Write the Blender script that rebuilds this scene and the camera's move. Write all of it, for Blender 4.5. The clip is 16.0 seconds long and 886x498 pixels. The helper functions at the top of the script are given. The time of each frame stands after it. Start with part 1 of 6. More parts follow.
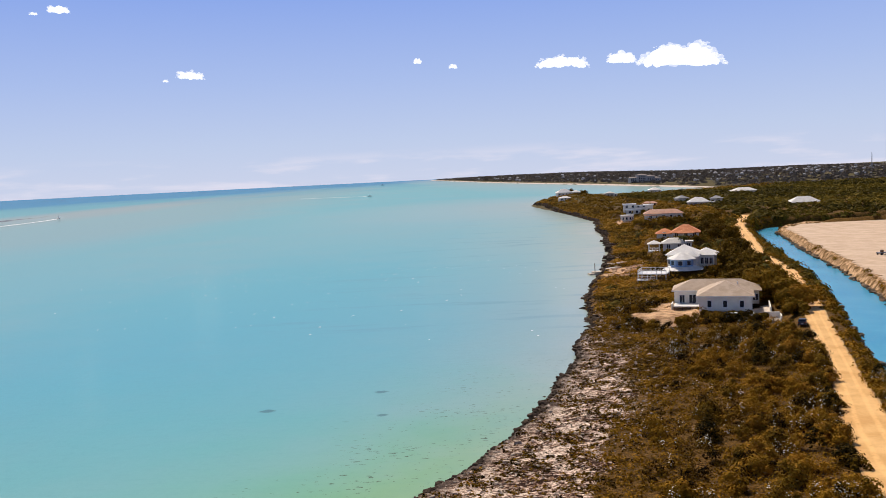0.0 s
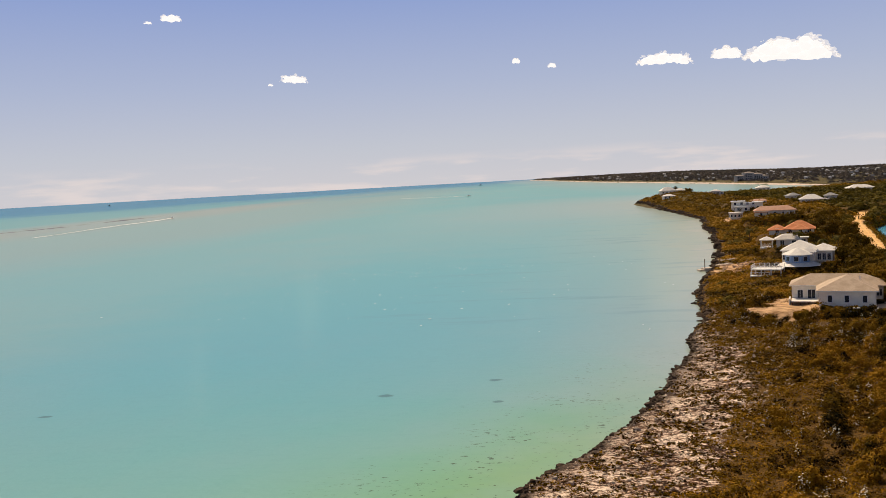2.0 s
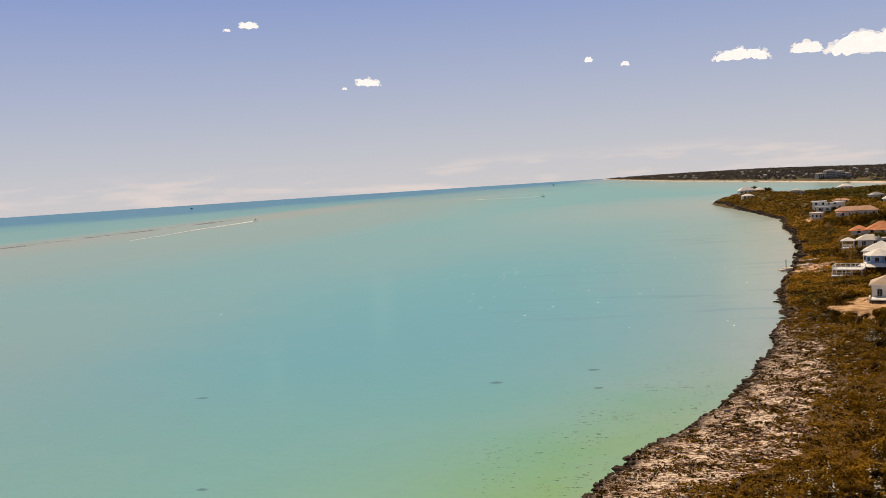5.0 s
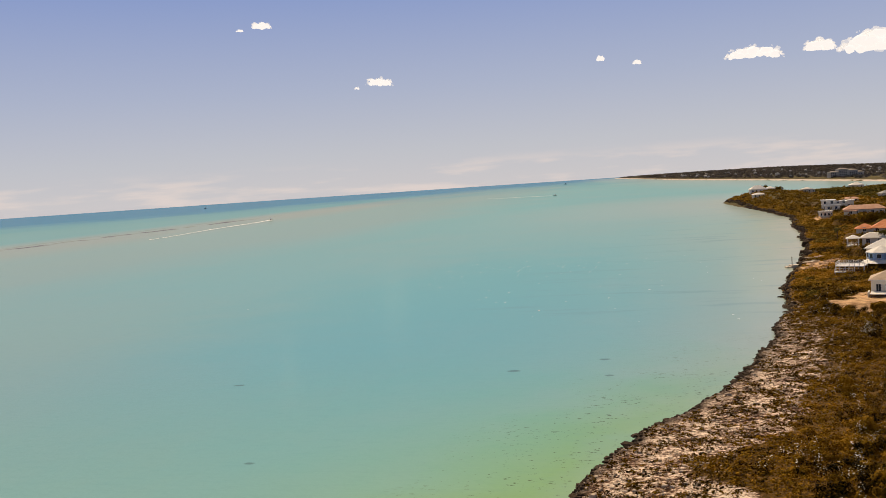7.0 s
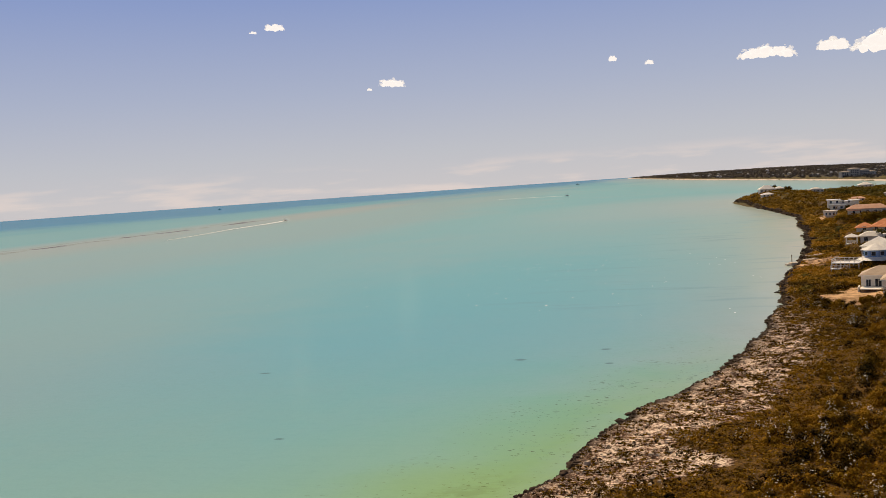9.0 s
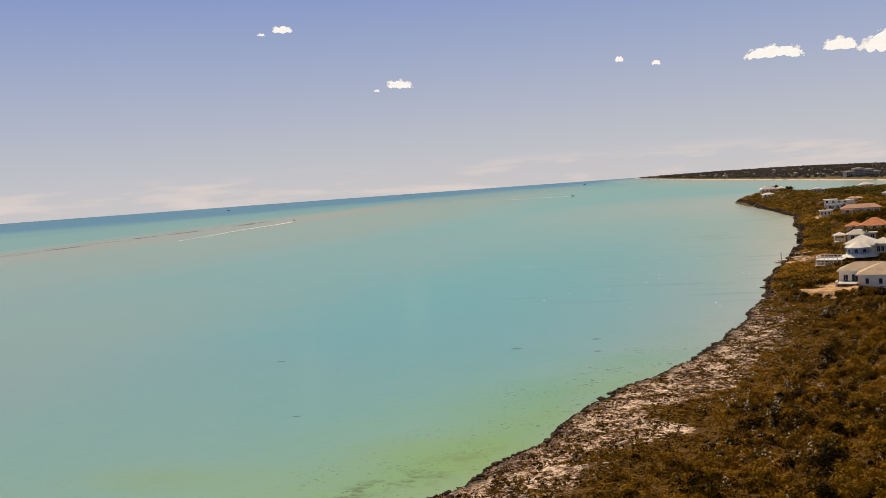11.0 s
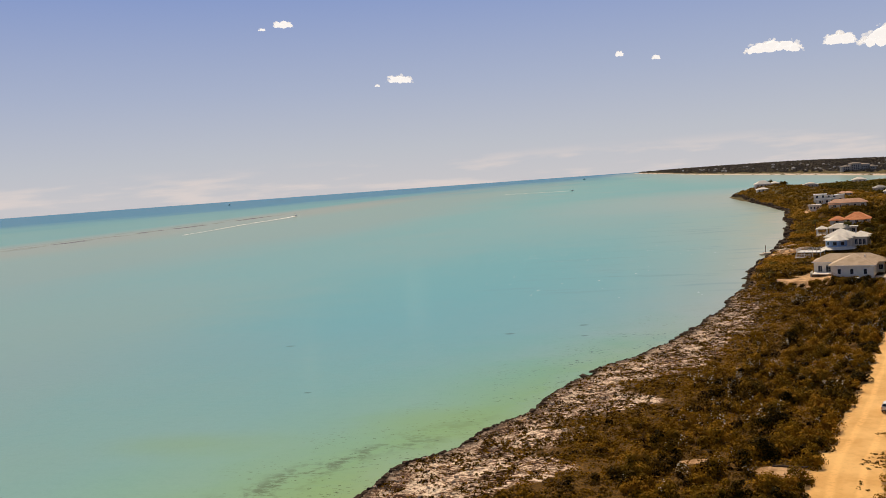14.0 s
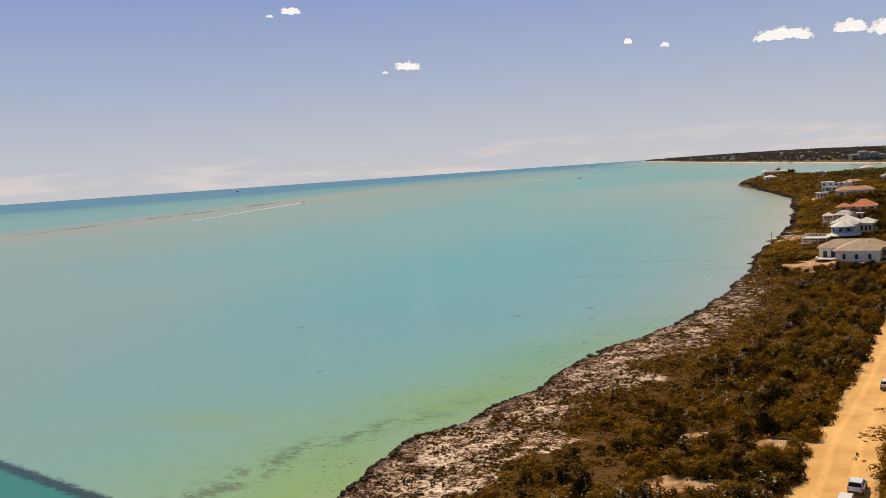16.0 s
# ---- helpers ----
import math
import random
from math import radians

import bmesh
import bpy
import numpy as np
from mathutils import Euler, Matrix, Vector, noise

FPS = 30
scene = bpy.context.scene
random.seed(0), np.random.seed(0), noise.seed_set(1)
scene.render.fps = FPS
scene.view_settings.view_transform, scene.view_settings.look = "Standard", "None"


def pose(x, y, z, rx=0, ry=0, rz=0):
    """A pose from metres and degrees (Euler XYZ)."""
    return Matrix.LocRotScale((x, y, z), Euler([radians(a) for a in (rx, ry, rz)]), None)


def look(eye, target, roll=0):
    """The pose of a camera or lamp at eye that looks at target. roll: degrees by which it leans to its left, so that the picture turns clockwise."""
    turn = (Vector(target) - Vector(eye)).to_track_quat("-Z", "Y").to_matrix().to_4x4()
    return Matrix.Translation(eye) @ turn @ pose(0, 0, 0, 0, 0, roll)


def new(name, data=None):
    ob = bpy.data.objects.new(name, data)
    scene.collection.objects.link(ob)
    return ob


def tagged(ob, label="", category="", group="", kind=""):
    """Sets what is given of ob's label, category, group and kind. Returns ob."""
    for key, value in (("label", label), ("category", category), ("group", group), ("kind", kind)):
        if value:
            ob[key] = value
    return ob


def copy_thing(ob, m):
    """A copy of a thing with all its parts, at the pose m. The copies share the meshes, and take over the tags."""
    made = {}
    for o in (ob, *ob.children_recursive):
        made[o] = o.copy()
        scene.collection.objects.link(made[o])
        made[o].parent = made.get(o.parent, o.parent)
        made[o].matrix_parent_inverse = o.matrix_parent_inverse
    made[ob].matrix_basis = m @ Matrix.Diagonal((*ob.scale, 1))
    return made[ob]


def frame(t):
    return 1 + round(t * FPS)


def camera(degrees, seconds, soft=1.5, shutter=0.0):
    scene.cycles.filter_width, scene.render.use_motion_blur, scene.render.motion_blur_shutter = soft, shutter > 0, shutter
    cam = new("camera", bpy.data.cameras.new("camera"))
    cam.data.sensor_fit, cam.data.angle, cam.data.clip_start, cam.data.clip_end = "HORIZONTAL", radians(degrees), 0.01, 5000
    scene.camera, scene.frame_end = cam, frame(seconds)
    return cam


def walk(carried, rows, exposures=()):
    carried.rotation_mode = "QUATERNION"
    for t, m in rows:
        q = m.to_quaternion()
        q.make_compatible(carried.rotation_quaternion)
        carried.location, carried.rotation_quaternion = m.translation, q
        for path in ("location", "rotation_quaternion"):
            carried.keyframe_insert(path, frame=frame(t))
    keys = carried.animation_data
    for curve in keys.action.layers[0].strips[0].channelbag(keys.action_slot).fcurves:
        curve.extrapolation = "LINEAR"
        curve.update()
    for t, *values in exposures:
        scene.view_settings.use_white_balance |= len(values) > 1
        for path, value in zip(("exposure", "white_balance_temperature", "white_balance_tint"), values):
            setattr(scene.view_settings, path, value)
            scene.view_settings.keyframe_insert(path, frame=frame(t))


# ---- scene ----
cam = camera(53.65, 16.0, soft=0.5)
ROWS = [
    (0, 0.00, 0.00, 36.00, -4.88, 2.78, 0.00),
    (0.5, -0.15, 0.35, 35.37, -4.71, 2.85, 3.39),
    (1, -0.61, 0.28, 34.99, -4.67, 2.96, 4.11),
    (1.5, -1.68, -0.93, 34.70, -4.58, 3.04, 5.68),
    (2, -2.84, -2.46, 34.61, -4.53, 3.11, 6.36),
    (2.5, -4.12, -4.49, 34.79, -4.49, 3.21, 6.70),
    (3, -5.13, -7.13, 35.18, -4.46, 3.33, 7.26),
    (3.5, -5.99, -10.36, 35.64, -4.39, 3.43, 8.10),
    (4, -6.65, -14.23, 36.18, -4.32, 3.53, 9.31),
    (6.5, -6.55, -29.68, 37.38, -4.24, 3.76, 11.71),
    (7, -6.16, -32.50, 37.47, -4.25, 3.81, 11.76),
    (7.5, -5.56, -35.56, 37.57, -4.21, 3.84, 12.15),
    (8, -4.93, -38.61, 37.64, -4.19, 3.89, 12.32),
    (8.5, -4.05, -42.06, 37.68, -4.18, 3.93, 12.44),
    (9, -3.31, -45.08, 37.71, -4.16, 3.95, 12.57),
    (9.5, -2.07, -48.73, 37.63, -4.16, 3.95, 12.56),
    (12, 3.35, -66.68, 38.45, -4.06, 4.20, 13.34),
    (12.5, 4.23, -69.71, 38.60, -4.09, 4.20, 13.29),
    (13, 4.67, -71.71, 38.63, -4.16, 4.12, 13.21),
    (13.5, 5.12, -73.23, 38.66, -4.29, 4.12, 13.13),
    (14, 5.42, -74.54, 38.51, -4.44, 4.13, 13.10),
    (14.5, 5.52, -75.96, 38.30, -4.64, 4.07, 13.24),
    (15, 5.63, -76.95, 38.14, -4.78, 4.03, 13.57),
    (15.5, 5.52, -77.63, 37.90, -5.02, 3.96, 13.56),
    (16, 5.59, -78.16, 37.79, -5.22, 3.94, 13.57),
]
EXPOSURES = [
    (0.0, 0.02, 5980, 13.5), (0.9, 0.0, 6200, 13.8), (1.6, -0.07, 7100, 13), (4.0, -0.12, 7430, 12.9), (8.0, -0.17, 7560, 12.8), (13.0, -0.19, 7400, 12.2), (16.0, -0.19, 7200, 11.5),
]
walk(cam, [(t, pose(x, y, z, 90 + pitch, roll, yaw)) for t, x, y, z, pitch, roll, yaw in ROWS], EXPOSURES)

# ---- sky and sun ----
SUN_UP, SUN_LEFT = 47.0, 18.0          # degrees: the sun's height, and how far it stands to the left of +y
world = bpy.data.worlds.new("world")
scene.world = world
world.use_nodes = True
wt = world.node_tree
wt.nodes.clear()
w_out = wt.nodes.new("ShaderNodeOutputWorld")
w_bg = wt.nodes.new("ShaderNodeBackground")
w_sky = wt.nodes.new("ShaderNodeTexSky")
w_sky.sky_type, w_sky.sun_disc = "NISHITA", False
w_sky.sun_elevation, w_sky.sun_rotation = radians(SUN_UP), radians(-SUN_LEFT)
w_sky.air_density, w_sky.dust_density, w_sky.ozone_density = 1.0, 1.2, 2.0
w_geo = wt.nodes.new("ShaderNodeTexCoord")
w_max = wt.nodes.new("ShaderNodeVectorMath")
w_max.operation = "MAXIMUM"
w_max.inputs[1].default_value = (-2, -2, 0.012)
wt.links.new(w_geo.outputs["Generated"], w_max.inputs[0])
wt.links.new(w_max.outputs[0], w_sky.inputs["Vector"])
w_sep = wt.nodes.new("ShaderNodeSeparateXYZ")
wt.links.new(w_geo.outputs["Generated"], w_sep.inputs[0])
# haze towards the horizon, in the sky's own units
w_map = wt.nodes.new("ShaderNodeMapRange")
w_map.inputs["From Max"].default_value = 0.5
wt.links.new(w_sep.outputs["Z"], w_map.inputs["Value"])
w_haze = wt.nodes.new("ShaderNodeValToRGB")
HAZE = ((0.0, (0.605, 0.64, 0.73)), (0.08, (0.535, 0.605, 0.735)), (0.22, (0.41, 0.51, 0.745)), (0.42, (0.26, 0.38, 0.735)), (1.0, (0.15, 0.23, 0.55)))
while len(w_haze.color_ramp.elements) < len(HAZE):
    w_haze.color_ramp.elements.new(0.5)
for el, (p, c) in zip(w_haze.color_ramp.elements, HAZE):
    el.position, el.color = p, (*c, 1)
wt.links.new(w_map.outputs[0], w_haze.inputs["Fac"])
SKY_STRENGTH = 0.05
w_gain = wt.nodes.new("ShaderNodeVectorMath")
w_gain.operation = "SCALE"
w_gain.inputs["Scale"].default_value = 1.0 / SKY_STRENGTH
wt.links.new(w_haze.outputs["Color"], w_gain.inputs[0])
# a low bank of far cloud
w_str = wt.nodes.new("ShaderNodeMapping")
w_str.inputs["Scale"].default_value = (9, 9, 60)
wt.links.new(w_geo.outputs["Generated"], w_str.inputs["Vector"])
w_noise = wt.nodes.new("ShaderNodeTexNoise")
w_noise.inputs["Scale"].default_value, w_noise.inputs["Detail"].default_value = 1.0, 6.0
wt.links.new(w_str.outputs[0], w_noise.inputs["Vector"])
w_thr = wt.nodes.new("ShaderNodeMapRange")
w_thr.interpolation_type = "SMOOTHSTEP"
w_thr.inputs["From Min"].default_value, w_thr.inputs["From Max"].default_value = 0.47, 0.66
w_thr.inputs["To Max"].default_value = 0.8
wt.links.new(w_noise.outputs["Fac"], w_thr.inputs["Value"])
w_low = wt.nodes.new("ShaderNodeMapRange")
w_low.interpolation_type = "SMOOTHSTEP"
w_low.inputs["From Min"].default_value, w_low.inputs["From Max"].default_value = 0.034, 0.012
wt.links.new(w_sep.outputs["Z"], w_low.inputs["Value"])
w_cf = wt.nodes.new("ShaderNodeMath")
w_cf.operation = "MULTIPLY"
wt.links.new(w_thr.outputs[0], w_cf.inputs[0])
wt.links.new(w_low.outputs[0], w_cf.inputs[1])
w_bank = wt.nodes.new("ShaderNodeMix")
w_bank.data_type = "RGBA"
w_bank.inputs["B"].default_value = (0.77 / SKY_STRENGTH, 0.735 / SKY_STRENGTH, 0.77 / SKY_STRENGTH, 1)
wt.links.new(w_cf.outputs[0], w_bank.inputs["Factor"])
wt.links.new(w_gain.outputs[0], w_bank.inputs["A"])
w_up = wt.nodes.new("ShaderNodeMapRange")
w_up.interpolation_type = "SMOOTHSTEP"
w_up.inputs["From Min"].default_value, w_up.inputs["From Max"].default_value = 0.24, 0.5
wt.links.new(w_sep.outputs["Z"], w_up.inputs["Value"])
w_mix = wt.nodes.new("ShaderNodeMix")
w_mix.data_type = "RGBA"
wt.links.new(w_up.outputs[0], w_mix.inputs["Factor"])
wt.links.new(w_bank.outputs["Result"], w_mix.inputs["A"])
wt.links.new(w_sky.outputs["Color"], w_mix.inputs["B"])
wt.links.new(w_mix.outputs["Result"], w_bg.inputs["Color"])
w_bg.inputs["Strength"].default_value = SKY_STRENGTH
wt.links.new(w_bg.outputs[0], w_out.inputs[0])

sun_data = bpy.data.lights.new("sun", "SUN")
sun_data.energy, sun_data.angle, sun_data.color = 5.0, radians(0.55), (1.0, 0.87, 0.68)
sun = new("sun", sun_data)
sun_way = Vector((-math.sin(radians(SUN_LEFT)) * math.cos(radians(SUN_UP)), math.cos(radians(SUN_LEFT)) * math.cos(radians(SUN_UP)), math.sin(radians(SUN_UP))))
sun.matrix_world = look(sun_way * 900, (0, 0, 0))


# ---- materials ----
class Net:
    """Short words for building a node material."""

    def __init__(self, name):
        self.m = bpy.data.materials.new(name)
        self.m.use_nodes = True
        self.t = self.m.node_tree
        self.b = self.t.nodes["Principled BSDF"]
        self.out = self.t.nodes["Material Output"]

    def node(self, kind, **sets):
        n = self.t.nodes.new(kind)
        for k, v in sets.items():
            n.inputs[k.replace("_", " ")].default_value = v
        return n

    def link(self, a, b):
        self.t.links.new(a, b)

    def place(self):
        return self.node("ShaderNodeNewGeometry").outputs["Position"]

    def noise(self, scale, detail=4.0, rough=0.55, vec=None, stretch=None):
        n = self.node("ShaderNodeTexNoise", Scale=scale, Detail=detail, Roughness=rough)
        v = vec or self.place()
        if stretch:
            mp = self.node("ShaderNodeMapping", Scale=stretch)
            self.link(v, mp.inputs["Vector"])
            v = mp.outputs[0]
        self.link(v, n.inputs["Vector"])
        return n.outputs["Fac"]

    def attr(self, name):
        n = self.t.nodes.new("ShaderNodeAttribute")
        n.attribute_name = name
        return n.outputs["Fac"]

    def ramp(self, fac, *stops):
        n = self.t.nodes.new("ShaderNodeValToRGB")
        e = n.color_ramp.elements
        while len(e) < len(stops):
            e.new(0.5)
        for el, (p, c) in zip(e, stops):
            el.position = p
            el.color = (*c, 1) if len(c) == 3 else c
        self.link(fac, n.inputs["Fac"])
        return n.outputs["Color"]

    def step(self, fac, lo, hi):
        n = self.node("ShaderNodeMapRange")
        n.interpolation_type = "SMOOTHSTEP"
        n.inputs["From Min"].default_value, n.inputs["From Max"].default_value = lo, hi
        self.link(fac, n.inputs["Value"])
        return n.outputs["Result"]

    def math(self, op, a, b=0.0):
        n = self.t.nodes.new("ShaderNodeMath")
        n.operation = op
        for i, v in enumerate((a, b)):
            if isinstance(v, (int, float)):
                n.inputs[i].default_value = v
            else:
                self.link(v, n.inputs[i])
        return n.outputs[0]

    def mix(self, fac, a, b, how="MIX"):
        n = self.t.nodes.new("ShaderNodeMix")
        n.data_type, n.blend_type = "RGBA", how
        for key, v in (("Factor", fac), ("A", a), ("B", b)):
            if isinstance(v, (int, float)):
                n.inputs[key].default_value = v
            elif isinstance(v, tuple):
                n.inputs[key].default_value = (*v, 1)
            else:
                self.link(v, n.inputs[key])
        return n.outputs["Result"]

    def axis(self, i):
        n = self.t.nodes.new("ShaderNodeSeparateXYZ")
        self.link(self.place(), n.inputs[0])
        return n.outputs[i]

    def done(self, color, rough=0.8, bump=None, height=0.05, metal=0.0):
        if isinstance(color, tuple):
            self.b.inputs["Base Color"].default_value = (*color, 1)
        else:
            self.link(color, self.b.inputs["Base Color"])
        if isinstance(rough, (int, float)):
            self.b.inputs["Roughness"].default_value = rough
        else:
            self.link(rough, self.b.inputs["Roughness"])
        self.b.inputs["Metallic"].default_value = metal
        if bump is not None:
            n = self.node("ShaderNodeBump", Strength=1.0, Distance=height)
            self.link(bump, n.inputs["Height"])
            self.link(n.outputs[0], self.b.inputs["Normal"])
        return self.m


def plain(name, color, rough=0.6, vary=0.15, scale=1.5, metal=0.0, height=0.01, shine=0.4):
    """A painted, plastered or bare surface with stains at two sizes and a fine grain."""
    n = Net(name)
    dark = tuple(c * (1 - 2 * vary) for c in color)
    big = n.noise(scale, 5)
    fine = n.noise(scale * 14, 3)
    c = n.mix(n.step(big, 0.3, 0.7), dark, color)
    c = n.mix(n.math("MULTIPLY", n.step(fine, 0.45, 0.75), vary), c, tuple(x * 0.6 for x in color))
    n.b.inputs["Specular IOR Level"].default_value = shine
    return n.done(c, rough, fine, height, metal)


def ground_material():
    n = Net("limestone_and_litter")
    inland, sand = n.attr("inland"), n.attr("sand")
    n2, n3 = n.noise(0.55, 6, 0.62), n.noise(2.6, 8, 0.72, stretch=(1, 1.6, 1))
    stone = n.ramp(n.math("ADD", n.math("MULTIPLY", n3, 0.42), n.math("ADD", n.math("MULTIPLY", n.noise(1.1, 4, 0.6, stretch=(1, 1.8, 1)), 0.3), n.math("MULTIPLY", n.noise(0.26, 3), 0.28))), (0.462, (0.03, 0.011, 0.004)), (0.488, (0.19, 0.085, 0.04)), (0.511, (0.53, 0.37, 0.26)), (0.545, (0.9, 0.73, 0.58)))
    edge = n.ramp(n2, (0.3, (0.03, 0.024, 0.02)), (0.6, (0.1, 0.077, 0.062)), (0.8, (0.2, 0.15, 0.12)))
    litter = n.ramp(n3, (0.40, (0.028, 0.014, 0.002)), (0.52, (0.13, 0.063, 0.006)), (0.68, (0.27, 0.135, 0.016)))
    c = n.mix(n.step(n.math("ADD", inland, n.math("MULTIPLY", n2, 3.0)), 2.2, 4.6), edge, stone)
    brown = n.step(n.math("ADD", inland, n.math("MULTIPLY", n.math("SUBTRACT", n.noise(0.3, 4), 0.5), 9.0)), 7.0, 3.0)
    c = n.mix(n.math("MULTIPLY", brown, 0.28), c, n.ramp(n3, (0.42, (0.03, 0.015, 0.008)), (0.6, (0.26, 0.15, 0.09))))
    c = n.mix(n.step(n.math("ADD", n.attr("cover"), n.math("MULTIPLY", n.math("SUBTRACT", n2, 0.5), 1.1)), 0.35, 0.65), c, litter)
    bare = n.ramp(n2, (0.36, (0.32, 0.175, 0.08)), (0.58, (0.68, 0.43, 0.235)))
    c = n.mix(n.step(n.math("ADD", sand, n.math("MULTIPLY", n.math("SUBTRACT", n2, 0.5), 0.5)), 0.4, 0.6), c, bare)
    far = n.ramp(n.noise(0.02, 5), (0.35, (0.055, 0.042, 0.010)), (0.65, (0.12, 0.088, 0.022)))
    c = n.mix(n.step(n.axis(1), 500.0, 900.0), c, far)
    n.b.inputs["Specular IOR Level"].default_value = 0.15
    return n.done(c, 0.95, n3, 0.25)


def sand_material(name, lo, hi, tracks=False):
    n = Net(name)
    a, b, f = n.noise(0.22, 5), n.noise(1.6, 5, 0.6), n.noise(18.0, 3)
    c = n.mix(n.step(a, 0.3, 0.7), lo, hi)
    c = n.mix(n.math("MULTIPLY", n.step(b, 0.52, 0.7), 0.22), c, tuple(x * 0.62 for x in lo))
    if tracks:
        across = n.attr("across")
        ruts = n.math("MULTIPLY", n.step(n.math("ABSOLUTE", n.math("SUBTRACT", n.math("ABSOLUTE", across), 0.36)), 0.16, 0.04), n.step(b, 0.3, 0.6))
        c = n.mix(n.math("MULTIPLY", ruts, 0.45), c, tuple(min(1, x * 1.25) for x in hi))
        rim = n.step(n.math("ADD", n.math("ABSOLUTE", across), n.math("MULTIPLY", n.math("SUBTRACT", b, 0.5), 0.5)), 0.8, 1.0)
        c = n.mix(n.math("MULTIPLY", rim, 0.6), c, (0.2, 0.125, 0.055))
    return n.done(c, 0.95, n.mix(0.5, b, f), 0.05)


def sea_material():
    n = Net("shallow_sea")
    shore, y, x = n.attr("shore"), n.axis(1), n.axis(0)
    wide = n.noise(0.0035, 4, 0.55, stretch=(1, 0.45, 1))
    mid = n.noise(0.035, 5, 0.6)
    blot = n.math("SUBTRACT", mid, 0.5)
    off = n.math("ADD", shore, n.math("MULTIPLY", blot, 30.0))
    south = n.ramp(n.math("DIVIDE", off, 300.0), (0.0, (0.30, 0.42, 0.17)), (0.022, (0.265, 0.42, 0.11)), (0.05, (0.26, 0.43, 0.19)), (0.092, (0.255, 0.435, 0.30)),
                   (0.15, (0.235, 0.43, 0.37)), (0.42, (0.225, 0.425, 0.375)), (1.0, (0.23, 0.41, 0.375)))
    # paler by the northern shore: sand, and the sky's reflection put into colour
    north = n.ramp(n.math("DIVIDE", off, 300.0), (0.0, (0.45, 0.46, 0.37)), (0.04, (0.375, 0.44, 0.35)), (0.11, (0.275, 0.43, 0.39)), (0.28, (0.19, 0.425, 0.435)), (1.0, (0.15, 0.42, 0.445)))
    c = n.mix(n.step(n.math("ADD", y, n.math("MULTIPLY", blot, 90.0)), 84.0, 170.0), south, north)
    west = n.math("MULTIPLY", n.step(x, -60.0, -150.0), n.step(y, 330.0, 150.0))
    c = n.mix(n.math("MULTIPLY", west, 0.75), c, (0.245, 0.41, 0.365))
    # a bluer patch in the middle of the bay
    ru, rv = n.math("DIVIDE", n.math("ADD", x, 52.0), 85.0), n.math("DIVIDE", n.math("SUBTRACT", y, 245.0), 190.0)
    heart = n.math("SQRT", n.math("ADD", n.math("MULTIPLY", ru, ru), n.math("MULTIPLY", rv, rv)))
    c = n.mix(n.math("MULTIPLY", n.step(n.math("ADD", heart, n.math("MULTIPLY", blot, 0.7)), 1.5, 0.2), 0.64), c, (0.08, 0.42, 0.47))
    # grey water over sand and thin weed to the west, up to the reef line
    silt = n.math("MULTIPLY", n.step(n.math("ADD", x, n.math("MULTIPLY", n.math("SUBTRACT", wide, 0.5), 260.0)), -130.0, -330.0), n.step(y, 90.0, 240.0))
    c = n.mix(n.math("MULTIPLY", silt, 0.6), c, (0.285, 0.375, 0.36))
    sandy = n.math("MULTIPLY", n.step(n.math("ADD", x, n.math("MULTIPLY", n.math("SUBTRACT", wide, 0.5), 120.0)), -430.0, -590.0), n.step(y, 380.0, 640.0))
    c = n.mix(n.math("MULTIPLY", sandy, 0.55), c, (0.36, 0.36, 0.325))
    # soft blotches and a fine mottle
    c = n.mix(n.math("MULTIPLY", n.step(n.noise(0.011, 5, 0.6, stretch=(1, 0.6, 1)), 0.46, 0.7), 0.22), c, (0.25, 0.39, 0.38))
    c = n.mix(n.math("MULTIPLY", n.step(n.noise(0.5, 5, 0.7, stretch=(0.5, 1.5, 1)), 0.45, 0.75), 0.10), c, (0.10, 0.28, 0.27))
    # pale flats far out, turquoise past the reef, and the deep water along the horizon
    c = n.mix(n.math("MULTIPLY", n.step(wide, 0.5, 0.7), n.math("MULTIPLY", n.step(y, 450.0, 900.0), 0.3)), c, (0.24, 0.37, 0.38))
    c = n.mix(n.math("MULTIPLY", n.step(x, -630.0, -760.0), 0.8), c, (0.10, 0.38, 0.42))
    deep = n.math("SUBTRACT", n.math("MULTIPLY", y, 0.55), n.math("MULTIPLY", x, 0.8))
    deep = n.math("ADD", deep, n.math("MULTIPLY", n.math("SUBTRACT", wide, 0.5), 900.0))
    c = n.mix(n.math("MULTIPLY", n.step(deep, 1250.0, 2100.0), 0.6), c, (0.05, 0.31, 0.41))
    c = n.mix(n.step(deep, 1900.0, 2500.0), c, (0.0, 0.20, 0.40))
    # the dark broken reef line with a fainter one beside it
    bend = n.math("MULTIPLY", n.math("SUBTRACT", n.noise(0.012, 4, stretch=(0.4, 1, 1)), 0.5), 70.0)
    for place, w0, w1, amount in ((625.0, 5.0, 15.0, 0.88), (660.0, 2.0, 8.0, 0.22)):
        line = n.step(n.math("ABSOLUTE", n.math("ADD", n.math("ADD", x, place), bend)), w1, w0)
        line = n.math("MULTIPLY", line, n.math("MULTIPLY", n.step(y, 640.0, 760.0), n.step(y, 1500.0, 1250.0)))
        line = n.math("MULTIPLY", line, n.step(n.noise(0.03, 3, stretch=(0.6, 0.5, 1)), 0.42, 0.52))
        c = n.mix(n.math("MULTIPLY", line, amount), c, (0.085, 0.06, 0.045))
